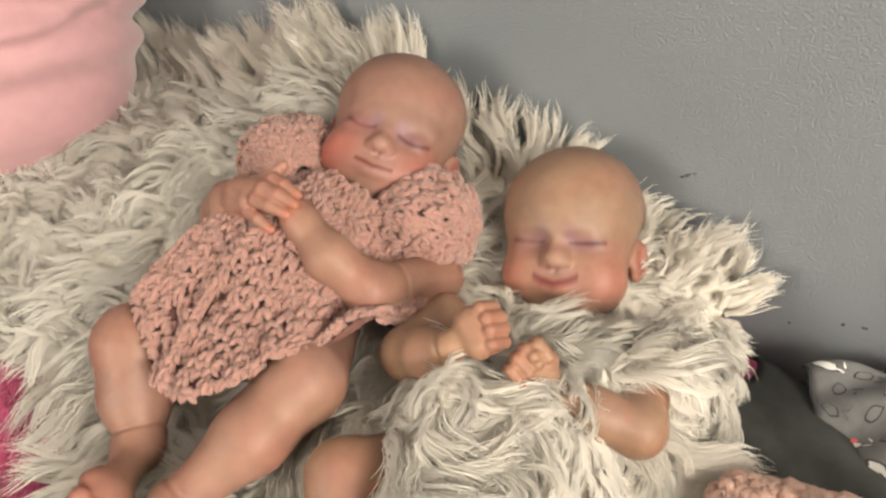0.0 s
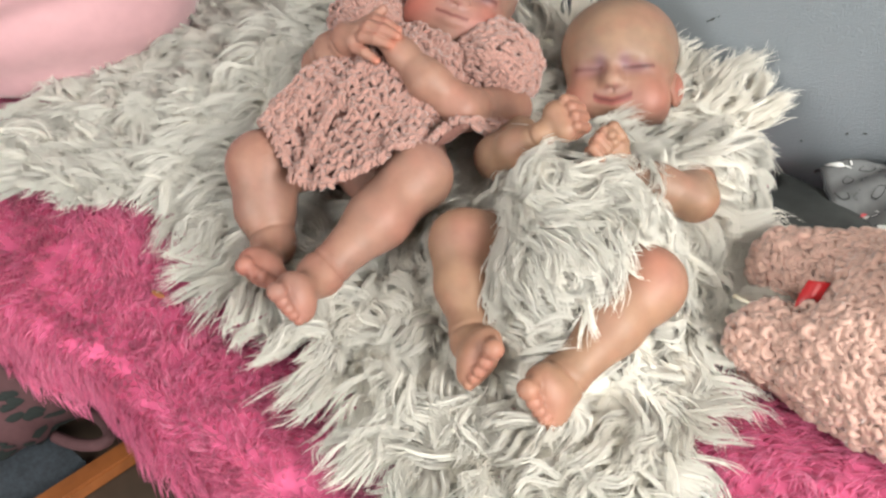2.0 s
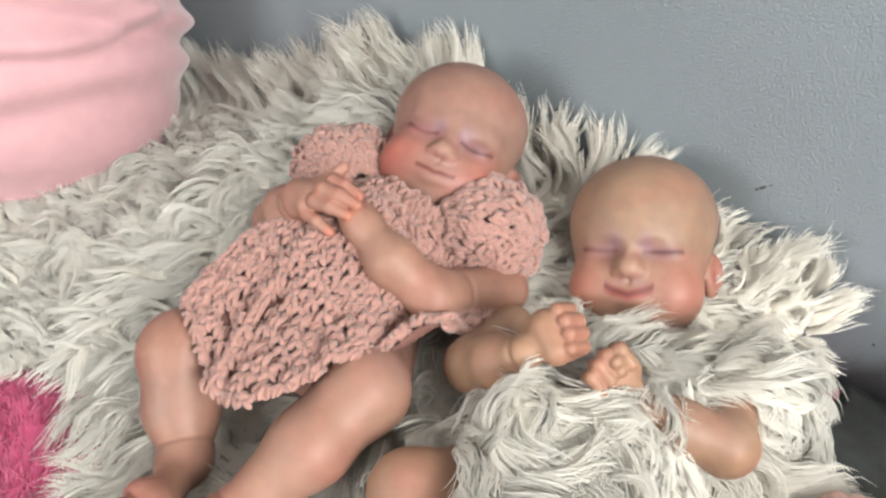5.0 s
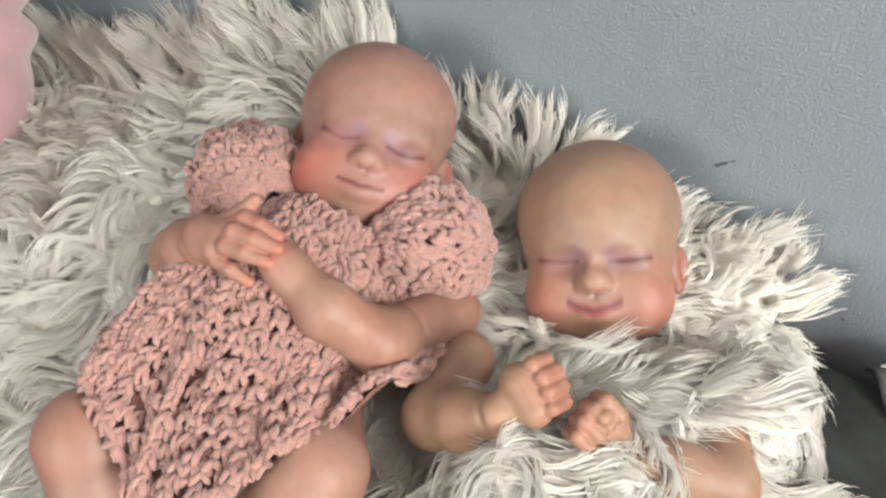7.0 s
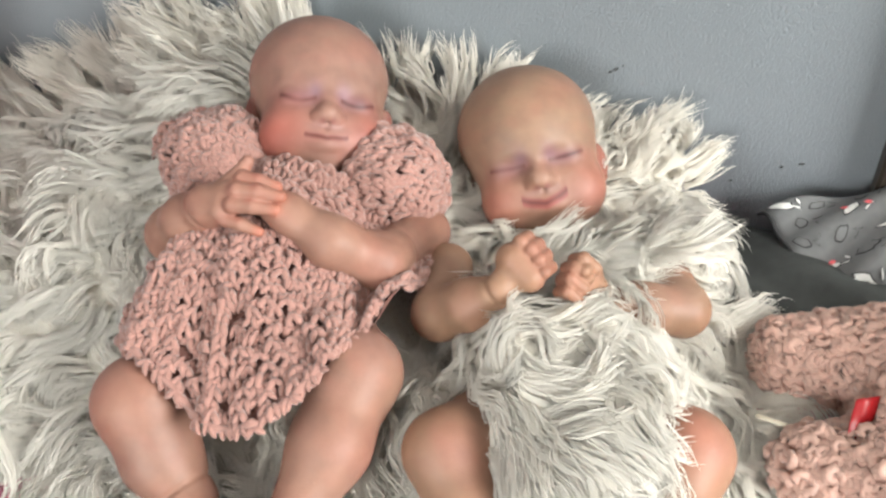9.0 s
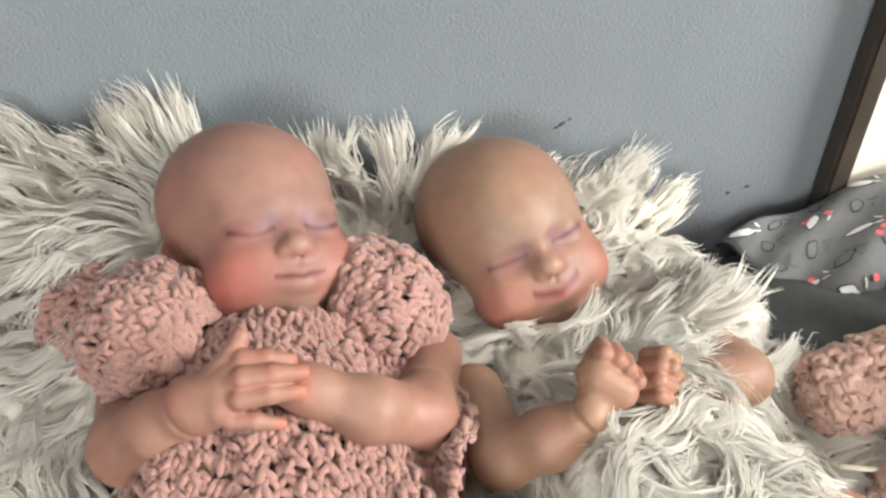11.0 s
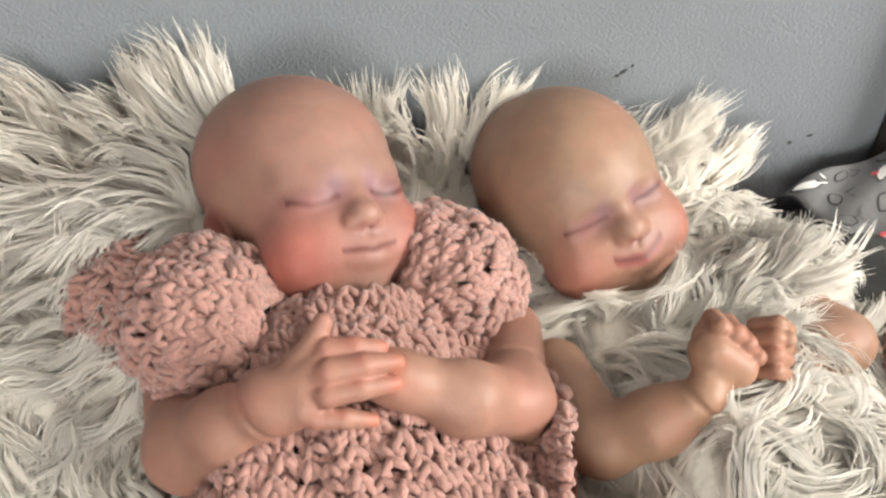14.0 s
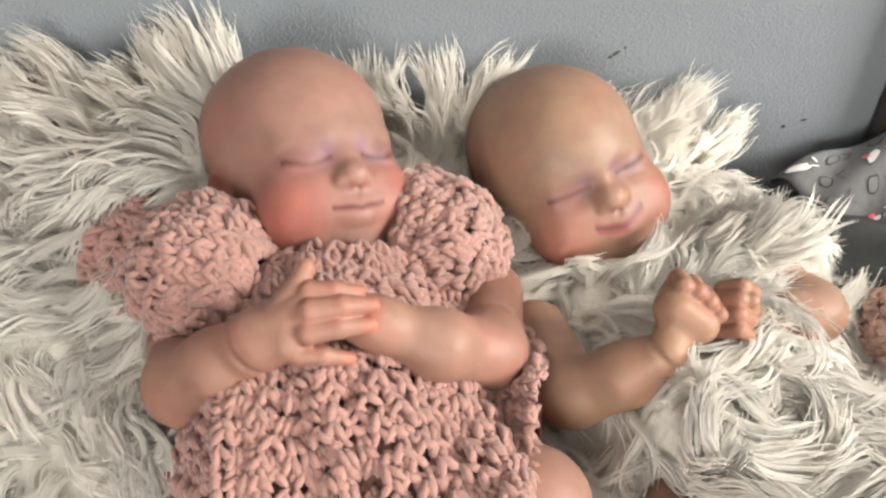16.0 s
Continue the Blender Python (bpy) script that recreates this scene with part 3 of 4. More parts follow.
CREASES += [(A(-0.4660, 0.3210, 0.6530), unit((0.75, 0.0, 0.62)), 0.0135), (A(-0.500, 0.345, 0.612), unit((-0.25, -1.0, 0.35)), 0.022), (A(-0.350, 0.352, 0.607), unit((-0.2, -1, 0.4)), 0.02), (A(-0.437, 0.175, 0.539), unit((0.5, -0.35, -0.35)), 0.018), (A(-0.3515, 0.153, 0.557), unit((-0.2, -1, -0.35)), 0.016)]
PIECES_A = [(arm_r, a_fing, 0.010, 0.0014, 0.00095), (arm_l, [], 0.012, 0.002, 0.0013), (leg_r + fr, frf, 0.012, 0.0014, 0.0011), (leg_l + fl, flf, 0.012, 0.0014, 0.0011), (torso_a, [], 0.02, 0.002, 0.0025)]
doll("doll", SKIN_A, head_a, PIECES_A, tints_a, "sleeping vinyl baby doll with rosy cheeks, bald head and crossed arms")

# doll tucked into the fur
f1, f1f = fist((-0.2430, 0.3250, 0.6400), (0.62, 0.50, 0.60), (0.62, -0.40, -0.50), 1.02)
f2, f2f = fist((-0.2120, 0.3375, 0.6180), (-0.66, -0.12, 0.74), (0.1, -0.62, -0.75), 1.0)
b_arm_r = [(A(-0.312, 0.372, 0.578), A(-0.302, 0.318, 0.588), 0.0190, 0.0180), (A(-0.302, 0.318, 0.588), A(-0.278, 0.312, 0.608), 0.0180, 0.0165), (A(-0.278, 0.312, 0.608), A(-0.258, 0.312, 0.626), 0.0165, 0.0115)] + f1
b_arm_l = [(A(-0.160, 0.405, 0.572), A(-0.143, 0.366, 0.578), 0.0190, 0.0180), (A(-0.143, 0.366, 0.578), A(-0.170, 0.351, 0.590), 0.0180, 0.0160), (A(-0.170, 0.351, 0.590), A(-0.195, 0.341, 0.603), 0.0160, 0.0110)] + f2
b_leg_r = [(A(-0.240, 0.285, 0.550), A(-0.272, 0.222, 0.570), 0.026, 0.0240), (A(-0.272, 0.222, 0.572), A(-0.252, 0.195, 0.556), 0.0240, 0.0210), (A(-0.252, 0.195, 0.556), A(-0.222, 0.163, 0.542), 0.0210, 0.0145)]
b_leg_l = [(A(-0.185, 0.285, 0.550), A(-0.131, 0.252, 0.572), 0.026, 0.0270), (A(-0.131, 0.252, 0.574), A(-0.136, 0.212, 0.562), 0.0255, 0.0205), (A(-0.136, 0.212, 0.562), A(-0.148, 0.162, 0.541), 0.0205, 0.0140)]
g1, g1f = foot((-0.221, 0.161, 0.541), (-0.189, 0.138, 0.568), (-0.197, 0.122, 0.538))
g2, g2f = foot((-0.149, 0.158, 0.540), (-0.155, 0.126, 0.560), (-0.139, 0.124, 0.532))
torso_b = [(A(-0.268, 0.458, 0.580), A(-0.250, 0.400, 0.538), 0.018, 0.030), (A(-0.250, 0.400, 0.538), A(-0.215, 0.295, 0.538), 0.030, 0.032)]
tints_b = [(A(-0.19, 0.13, 0.553), 0.024, ROSE, 0.6), (A(-0.147, 0.125, 0.545), 0.024, ROSE, 0.6), (A(-0.262, 0.215, 0.595), 0.02, ROSE, 0.4), (A(-0.125, 0.245, 0.595), 0.024, ROSE, 0.5), (A(-0.236, 0.328, 0.650), 0.018, ROSE, 0.3), (A(-0.216, 0.335, 0.628), 0.018, ROSE, 0.35)]
CREASES += [(A(-0.2595, 0.312, 0.6245), unit((0.5, 0.1, 0.45)), 0.0125), (A(-0.193, 0.342, 0.602), unit((-0.6, -0.25, 0.3)), 0.012), (A(-0.150, 0.385, 0.575), unit((0.3, -0.9, 0.1)), 0.02), (A(-0.2235, 0.1645, 0.5425), unit((0.6, -0.65, -0.25)), 0.017), (A(-0.1475, 0.1645, 0.542), unit((-0.2, -1, -0.4)), 0.016)]
PIECES_B = [(b_arm_r, f1f, 0.008, 0.0013, 0.00095), (b_arm_l, f2f, 0.008, 0.0013, 0.00095), (b_leg_r + g1, g1f, 0.012, 0.0014, 0.0011), (b_leg_l + g2, g2f, 0.012, 0.0014, 0.0011), (torso_b, [], 0.02, 0.002, 0.0025)]
doll("doll", SKIN_B, head_b, PIECES_B, tints_b, "smiling vinyl baby doll with clenched fists tucked in white fur")


def head_ball(h):
    ax, mid = np.array(h["axes"]), np.array(h["mid"])
    w = lambda q: np.array(q) @ ax + mid
    return [(w(h["c"]), w(h["c"]) + 1e-4, 0.056, 0.056), (w((0, -0.018, -0.030)), w((0, -0.03, -0.028)), 0.040, 0.035)]


def face_front(h):
    ax, mid = np.array(h["axes"]), np.array(h["mid"])
    return [(np.array((0, -0.040, -0.006)) @ ax + mid, np.array((0, -0.010, 0.002)) @ ax + mid, 0.022, 0.018)]


SOLID = [c for p in PIECES_A + PIECES_B for c in p[0]] + head_ball(head_a) + head_ball(head_b) + face_front(head_a) + face_front(head_b)


def clear_of(p, prims):
    d = np.full(len(p), 9.0)
    for a, b, ra, rb in prims:
        d = np.minimum(d, cap(p, a, b, ra, rb))
    return d

# ---- the white fur throw ----
OUT = [(-0.92, 0.556), (-0.90, 0.30), (-0.82, 0.165), (-0.73, 0.125), (-0.645, 0.140), (-0.585, 0.205), (-0.53, 0.180), (-0.43, 0.125), (-0.335, 0.125), (-0.275, 0.085),
       (-0.20, 0.055), (-0.12, 0.035), (-0.060, 0.06), (-0.060, 0.15), (-0.080, 0.29), (-0.084, 0.36), (-0.114, 0.45), (-0.158, 0.545), (-0.164, 0.556)]


def inside(x, y):
    r = np.zeros(x.shape, bool)
    for (ax, ay), (bx, by) in zip(OUT, OUT[1:] + OUT[:1]):
        c = ((ay > y) != (by > y)) & (x < (bx - ax) * (y - ay) / (by - ay + 1e-12) + ax)
        r ^= c
    return r


def sstep(t):
    t = np.clip(t, 0, 1)
    return t * t * (3 - 2 * t)


def throw_height(x, y):
    crest = np.interp(x, (-0.9, -0.80, -0.72, -0.67, -0.62, -0.50, -0.44, -0.37, -0.28, -0.18, -0.14, -0.11), (0.532, 0.546, 0.564, 0.588, 0.628, 0.652, 0.605, 0.605, 0.580, 0.575, 0.552, 0.52))
    z = 0.512 + (crest - 0.512) * sstep((y - 0.16) / 0.40)
    z = z + 0.018 * np.exp(-((x + 0.64) / 0.09) ** 2 - ((y - 0.33) / 0.10) ** 2)
    # the flap folded over the second doll
    a, b = np.array((-0.240, 0.392)), np.array((-0.200, 0.252))
    d = b - a
    h = np.clip(((x - a[0]) * d[0] + (y - a[1]) * d[1]) / (d @ d), 0, 1)
    r = np.hypot(x - a[0] - h * d[0], y - a[1] - h * d[1])
    z = np.maximum(z, 0.512 + 0.093 * sstep(1 - (r - 0.030) / 0.070) * (0.80 + 0.20 * sstep(h / 0.6)))
    # fur pushed up between the dolls and between the legs
    z = z + 0.034 * np.exp(-((x + 0.298) / 0.030) ** 2 - ((y - 0.262) / 0.045) ** 2) + 0.014 * np.exp(-((x + 0.400) / 0.03) ** 2 - ((y - 0.185) / 0.035) ** 2)
    # folds that cover the second doll's upper arm and breast
    z = z + 0.050 * np.exp(-((x + 0.158) / 0.028) ** 2 - ((y - 0.418) / 0.024) ** 2)
    # roll along the far edge
    z = z + 0.030 * np.exp(-((x + 0.125) / 0.03) ** 2 - ((y - 0.43) / 0.08) ** 2)
    z = z + 0.004 * np.sin(43 * x + 3) * np.sin(37 * y) + 0.003 * np.sin(91 * x + 60 * y)
    return z


def throw_point(x, y):
    return np.stack([x, y, throw_height(x, y)], -1)


throw = tagged(new("fur_throw", None), "long-haired off-white faux fur throw draped over the pink bench", "throw")
gx, gy = np.linspace(-0.93, -0.04, 150), np.linspace(0.03, 0.557, 100)
U, V = np.meshgrid(gx, gy, indexing="ij")
keep = inside(U, V)
P = throw_point(U.ravel(), V.ravel())
i, j = np.meshgrid(np.arange(149), np.arange(99), indexing="ij")
a = (i * 100 + j).ravel()
q = np.stack([a, a + 100, a + 101, a + 1], 1)
q = q[keep.ravel()[q].all(1)]
used = np.unique(q)
remap = np.full(len(P), -1)
remap[used] = np.arange(len(used))
back = part("backing", mesh_of("throw_backing", P[used], remap[q]), M_FURBASE, throw)
sol = back.modifiers.new("thick", "SOLIDIFY")
sol.thickness, sol.offset = 0.006, -1


def push_out(paths, prims, gap):
    """Bends hairs round the dolls; also gives the deepest way in that each had."""
    n, r, _ = paths.shape
    p = paths.reshape(-1, 3)
    deep = np.zeros(len(p))
    for _ in range(2):
        d = clear_of(p, prims)
        deep = np.maximum(deep, -d)
        hit = np.where(d < gap)[0]
        if not len(hit):
            break
        q, e = p[hit], 1e-3
        g = np.stack([clear_of(q + np.eye(3)[k] * e, prims) - clear_of(q - np.eye(3)[k] * e, prims) for k in range(3)], 1)
        g /= np.linalg.norm(g, axis=1, keepdims=True) + 1e-9
        p[hit] = q + g * (gap - d[hit])[:, None]
    return p.reshape(n, r, 3), deep.reshape(n, r).max(1)


def locks(rng, count, length, rings=7):
    """Centre lines of wavy locks, gathered into tufts and combed outwards over the throw."""
    x, y = rng.uniform(-0.93, -0.04, count * 3), rng.uniform(0.03, 0.557, count * 3)
    rim = np.array(OUT)
    at_, part_ = rng.integers(0, len(rim) - 1, 1100), rng.uniform(0, 1, (1100, 1))
    away = np.stack([rim[at_ + 1][:, 1] - rim[at_][:, 1], rim[at_][:, 0] - rim[at_ + 1][:, 0]], 1)
    away /= np.linalg.norm(away, axis=1, keepdims=True)
    rim = rim[at_] * (1 - part_) + rim[at_ + 1] * part_ - away * np.abs(rng.normal(0.002, 0.006, (1100, 1)))
    x, y = np.concatenate([x, rng.uniform(-0.90, -0.13, 700), rim[:, 0]]), np.concatenate([y, rng.uniform(0.525, 0.556, 700), rim[:, 1]])
    for n, (xa, xb), (ya, yb) in ((420, (-0.265, -0.145), (0.165, 0.275)), (330, (-0.21, -0.10), (0.36, 0.46))):      # thicker on the steep folds
        x, y = np.append(x, rng.uniform(xa, xb, n)), np.append(y, rng.uniform(ya, yb, n))
    ok = inside(x, y)
    far = np.where(ok[-2550:])[0] + len(x) - 2550
    pick = np.append(np.where(ok[:-2550])[0][:count], far)
    edge = np.zeros((len(x), 2))
    edge[-1850:-750] = away
    x, y, edge = x[pick], y[pick], edge[pick]
    n = len(x)
    tx, ty = rng.uniform(-0.93, -0.04, 1500), rng.uniform(0.03, 0.557, 1500)
    near = np.array([np.argmin((tx - a) ** 2 + (ty - b) ** 2) for a, b in zip(x, y)])
    gx, gy = tx[near], ty[near]
    root = throw_point(x, y)
    e = 4e-3
    nrm = np.cross(throw_point(x + e, y) - root, throw_point(x, y + e) - root)
    nrm /= np.linalg.norm(nrm, axis=1, keepdims=True)
    out = np.stack([gx + 0.36, (gy - 0.40) * 1.2, 0 * x], -1)
    out /= np.linalg.norm(out, axis=1, keepdims=True) + 0.03
    out += 0.6 * nrm * np.array([1, 1, 0])
    sw = 1.3 * np.sin(23 * gx + 2.2 * np.sin(17 * gy)) * np.sin(19 * gy + 1.7 * np.sin(13 * gx)) + rng.normal(0, 0.5, 1500)[near] + rng.normal(0, 0.16, n)
    c, s = np.cos(sw), np.sin(sw)
    flow = np.stack([out[:, 0] * c - out[:, 1] * s, out[:, 0] * s + out[:, 1] * c, 0 * x], -1)
    flow /= np.linalg.norm(flow, axis=1, keepdims=True) + 1e-6
    hang = (np.abs(edge).sum(1) > 0) & (y < 0.36)
    flow[hang, :2] = flow[hang, :2] * 0.45 + edge[hang] * 0.75
    up = sstep((y - 0.480) / 0.055)                       # stands up against the wall, splayed
    splay = rng.normal(0, 0.30, 1500)[near] + rng.normal(0, 0.12, n) + np.clip((x + 0.36) * 2.2, -0.55, 0.18)
    flow = flow * (1 - 0.8 * up)[:, None] + np.stack([splay, -0.12 + 0 * x, 0.9 + 0 * x], -1) * (0.8 * up)[:, None]
    flow -= nrm * (flow * nrm).sum(1, keepdims=True) * (1 - up)[:, None] * 0.9
    side = np.cross(nrm, flow)
    side /= np.linalg.norm(side, axis=1, keepdims=True) + 1e-6
    L = length * (1 + 0.40 * up) * (1 - 0.48 * sstep((x + 0.21) / 0.06) * sstep((y - 0.40) / 0.08)) * rng.uniform(0.75, 1.2, 1500)[near] * rng.uniform(0.8, 1.15, n)
    curl = rng.uniform(0.07, 0.20, 1500)[near] + rng.uniform(0, 0.05, n)
    ph = rng.uniform(0, 6.28, 1500)[near] + rng.normal(0, 0.35, n)
    fr = rng.uniform(0.6, 1.15, 1500)[near]
    stand = rng.uniform(0.22, 0.62, 1500)[near] + rng.uniform(-0.06, 0.06, n)
    gather = np.stack([gx - x, gy - y, 0 * x], -1)
    gather *= np.minimum(1, 0.012 / (np.linalg.norm(gather, axis=1, keepdims=True) + 1e-9))
    pts = []
    for s_ in np.linspace(0, 1, rings):
        w = np.sin(6.28 * fr * s_ + ph) - np.sin(ph)
        hook = curl * (1 - 0.45 * up) * w * (0.35 + 0.65 * s_)
        rise = stand * (1 - 0.6 * up) * (1.5 * s_ - 1.15 * s_ * s_)
        pts.append(root + (nrm * rise[:, None] + flow * (0.95 * s_ ** 1.15) + side * hook[:, None] + nrm * (0.5 * curl * np.cos(6.28 * fr * s_ + ph) * s_)[:, None]) * L[:, None] + gather * 0.55 * s_)
    return np.stack(pts, 1), nrm, side


def settle(paths, S, gap):
    """Keeps hairs in front of the wall, above the throw and outside the dolls."""
    paths[:, :, 1] = np.minimum(paths[:, :, 1], WALL_Y - 0.004)
    ground = np.where(inside(paths[:, 1:, 0], paths[:, 1:, 1]), throw_height(paths[:, 1:, 0], paths[:, 1:, 1]), BED + 0.010)
    lift = np.maximum(ground + 0.002 - paths[:, 1:, 2], 0).max(1)
    paths[:, :, 2] += lift[:, None] * np.sin(S * np.pi / 2)[None]
    paths, deep = push_out(paths, SOLID, gap)
    return paths, deep


def fur(rng, count, per, length, body, hair, rings=7):
    """Each lock: a soft tapered core and the fine hairs that run along it."""
    S = np.linspace(0, 1, rings)
    centre, nrm, side = locks(rng, count, length, rings)
    ok = clear_of(centre[:, 0], SOLID) > 0.001
    centre, nrm, side = centre[ok], nrm[ok], side[ok]
    tight, deep = settle(centre.copy(), S, 0.0022)
    stop = deep > 0.007
    short = centre[stop]
    short = short[:, :1] + (short - short[:, :1]) * np.array([0.45, 0.45, 0.55])
    short, deep2 = settle(short, S, 0.0022)
    # where the dolls leave no room to lie, a short lock stands up instead
    tight2 = deep2 >= 0.005
    root, nn, ss = centre[stop][tight2][:, :1], nrm[stop][tight2][:, None], side[stop][tight2][:, None]
    tuft, deep3 = settle(root + (nn * S[None, :, None] + ss * 0.5 * np.sin(4 * S)[None, :, None]) * 0.027, S, 0.0022)
    core = np.concatenate([tight[~stop], short[~tight2], tuft[deep3 < 0.006]])
    n = len(core)
    rb = body * rng.uniform(0.6, 1.3, (n, 1)) * np.interp(S, (0, 0.25, 0.6, 0.85, 1), (0.9, 1.0, 0.8, 0.42, 0.03))[None]
    sets = [(core, rb, 4)]
    tan = np.gradient(core, axis=1)
    tan /= np.linalg.norm(tan, axis=2, keepdims=True) + 1e-9
    e1 = np.cross(tan, np.array([0.05, 0.1, 1.0]))
    e1 /= np.linalg.norm(e1, axis=2, keepdims=True) + 1e-9
    e2 = np.cross(e1, tan)
    wid = np.interp(S, (0, 0.25, 0.6, 1), (1.5, 1.35, 1.0, 0.55))
    many = []
    for k in range(per):
        ang = rng.uniform(-0.5, 3.64, (n, 1)) + rng.normal(0, 0.5, (n, 1)) * S[None]
        rad = body * rng.uniform(0.55, 1.5, (n, 1)) * wid[None] + rng.exponential(0.0016, (n, 1)) * S[None] ** 2
        h = core + (e1 * (np.cos(ang) * 1.25 * rad)[..., None]) + e2 * (np.sin(ang) * rad)[..., None]
        m = rng.uniform(0.72, 1.12, (n, 1, 1))
        h = h[:, :1] + (h - h[:, :1]) * m + rng.normal(0, 0.0016, (n, 1, 3)) * (S ** 2)[None, :, None]
        many.append(h)
    h = np.concatenate(many)
    h, deep = settle(h, S, 0.0010)
    h = h[deep < 0.006]
    rh = hair * rng.uniform(0.6, 1.4, (len(h), 1)) * np.interp(S, (0, 0.5, 0.85, 1), (0.9, 1.0, 0.7, 0.12))[None]
    sets.append((h, rh, 3))
    vs, fs, ns, m = [], [], [], 0
    e = 4e-3
    for paths, r, sides in sets:
        v, f = tubes(paths, r, sides)
        x, y = paths[:, 0, 0], paths[:, 0, 1]
        p0 = throw_point(x, y)
        soft = np.cross(throw_point(x + e, y) - p0, throw_point(x, y + e) - p0)
        soft /= np.linalg.norm(soft, axis=1, keepdims=True)
        vs.append(v), fs.append(f + m), ns.append(np.repeat(soft, rings * sides, 0))
        m += len(v)
    return np.concatenate(vs), np.concatenate(fs), np.concatenate(ns)


rng = np.random.default_rng(21)
fv, ff, fn_ = fur(rng, 5600, 7, 0.047, 0.0014, 0.00040, 8)
fur_mesh = mesh_of("throw_fur", fv, ff)
own = np.empty(len(fur_mesh.vertices) * 3, np.float32)
fur_mesh.vertices.foreach_get("normal", own)
fur_mesh.normals_split_custom_set_from_vertices(own.reshape(-1, 3) * 0.36 + fn_ * 0.64)
tagged(part("fur", fur_mesh, M_FUR, throw, "long wavy off-white fur locks"), kind="stuff")

# ---- the knitted dress ----
dress = tagged(new("knitted_dress", None), "chunky dusty-pink hand-knitted dress worn by the sleeping doll", "dress")


def on_surface(fn, u, v):
    e = 2e-3
    p = fn(u, v)
    du, dv = fn(u + e, v) - p, fn(u, v + e) - p
    n = np.cross(du, dv)
    ln = lambda a: a / (np.linalg.norm(a, axis=1, keepdims=True) + 1e-9)
    return p, ln(du), ln(dv), ln(n)


HEADS = head_ball(head_a) + head_ball(head_b)


def knit(rng, fn, us, vs, size, holes, flip=1.0):
    """Rows of plump looped stitches on a surface: two leaning lobes each."""
    u, v = np.meshgrid(us, vs, indexing="ij")
    ci, ri = np.meshgrid(np.arange(len(us)), np.arange(len(vs)), indexing="ij")
    u, v, ci, ri = u.ravel(), v.ravel(), ci.ravel(), ri.ravel()
    hole = holes(ci, ri) | (rng.uniform(0, 1, len(u)) < 0.03)
    u, v, ci = u[~hole], v[~hole], ci[~hole]
    u = u + rng.normal(0, 0.13 * (us[1] - us[0]), len(u))
    v = v + rng.normal(0, 0.13 * (vs[1] - vs[0]), len(v))
    p, du, dv, n = on_surface(fn, u, v)
    keep = clear_of(p, HEADS) > 0.003
    p, du, dv, n, u = p[keep], du[keep], dv[keep], n[keep] * flip, u[keep]
    out = []
    knob = np.sin(p @ np.array((370.0, 150.0, 60.0))) * np.sin(p @ np.array((-140.0, 330.0, 240.0)))
    puff = (rng.uniform(-0.3, 1.5, len(u)) * 0.35 + np.clip(knob, -0.3, 1) * 0.42)[:, None] * size
    for sgn in (-1, 1):
        lean = rng.normal(0.60, 0.42, len(u))[:, None]
        axis = dv + sgn * lean * du
        axis /= np.linalg.norm(axis, axis=1, keepdims=True)
        c = p + sgn * du * size * 0.27 + n * puff
        pts = []
        for t in (-1, -0.6, 0, 0.6, 1):
            pts.append(c + axis * size * 0.76 * t + n * size * (0.30 * (1 - t * t) - 0.10))
        out.append(np.stack(pts, 1))
    paths = np.concatenate(out)
    r = size * 0.325 * rng.uniform(0.85, 1.15, (len(paths), 1)) * np.array([[0.25, 0.85, 1.0, 0.85, 0.25]])
    return tubes(paths, r, sides=6)


SK_U = (-1.1, -1.0, -0.6, -0.3, -0.05, 0.2, 0.5, 0.8, 1.0, 1.1)
SK_MID = ((-0.520, 0.322, 0.560), (-0.515, 0.318, 0.575), (-0.490, 0.304, 0.624), (-0.453, 0.300, 0.640), (-0.418, 0.302, 0.640), (-0.386, 0.308, 0.628), (-0.354, 0.322, 0.604), (-0.333, 0.348, 0.600), (-0.323, 0.366, 0.590), (-0.320, 0.372, 0.582))
SK_HEM = ((-0.522, 0.268, 0.548), (-0.518, 0.262, 0.562), (-0.492, 0.232, 0.604), (-0.440, 0.204, 0.606), (-0.386, 0.182, 0.592), (-0.356, 0.212, 0.612), (-0.335, 0.260, 0.626), (-0.325, 0.312, 0.614), (-0.318, 0.350, 0.584), (-0.316, 0.360, 0.572))


def skirt(u, v):
    """u across, -1 to 1; v from the chest, 0, to the hem, 1."""
    def along(rows):
        rows = np.array(rows)
        return np.stack([sum(np.interp(np.clip(u + d, -1.1, 1.1), SK_U, rows[:, k]) for d in (-0.09, -0.03, 0.03, 0.09)) / 4 for k in range(3)], -1)
    th = u * 1.35
    chest = np.stack([-0.425 + 0.062 * np.sin(th), 0.385 + 0 * u, 0.648 - 0.066 * (1 - np.cos(th))], -1)
    v = v[:, None]
    p = chest * (2 * (v - 0.5) * (v - 1)) + along(SK_MID) * (4 * v * (1 - v)) + along(SK_HEM) * (2 * v * (v - 0.5))
    v = v[:, 0]
    # raised chain columns down the front, and soft ripples at the hem
    cord = sum(np.exp(-((u - c) / 0.045) ** 2) for c in (-0.52, -0.16, 0.36)) * 0.0050 * np.clip(v * 4, 0, 1)
    p[:, 2] += cord + (0.005 * np.sin(9 * u + 0.5) + 0.003 * np.sin(17 * u + 2)) * v
    p[:, 1] -= 0.5 * cord
    return p


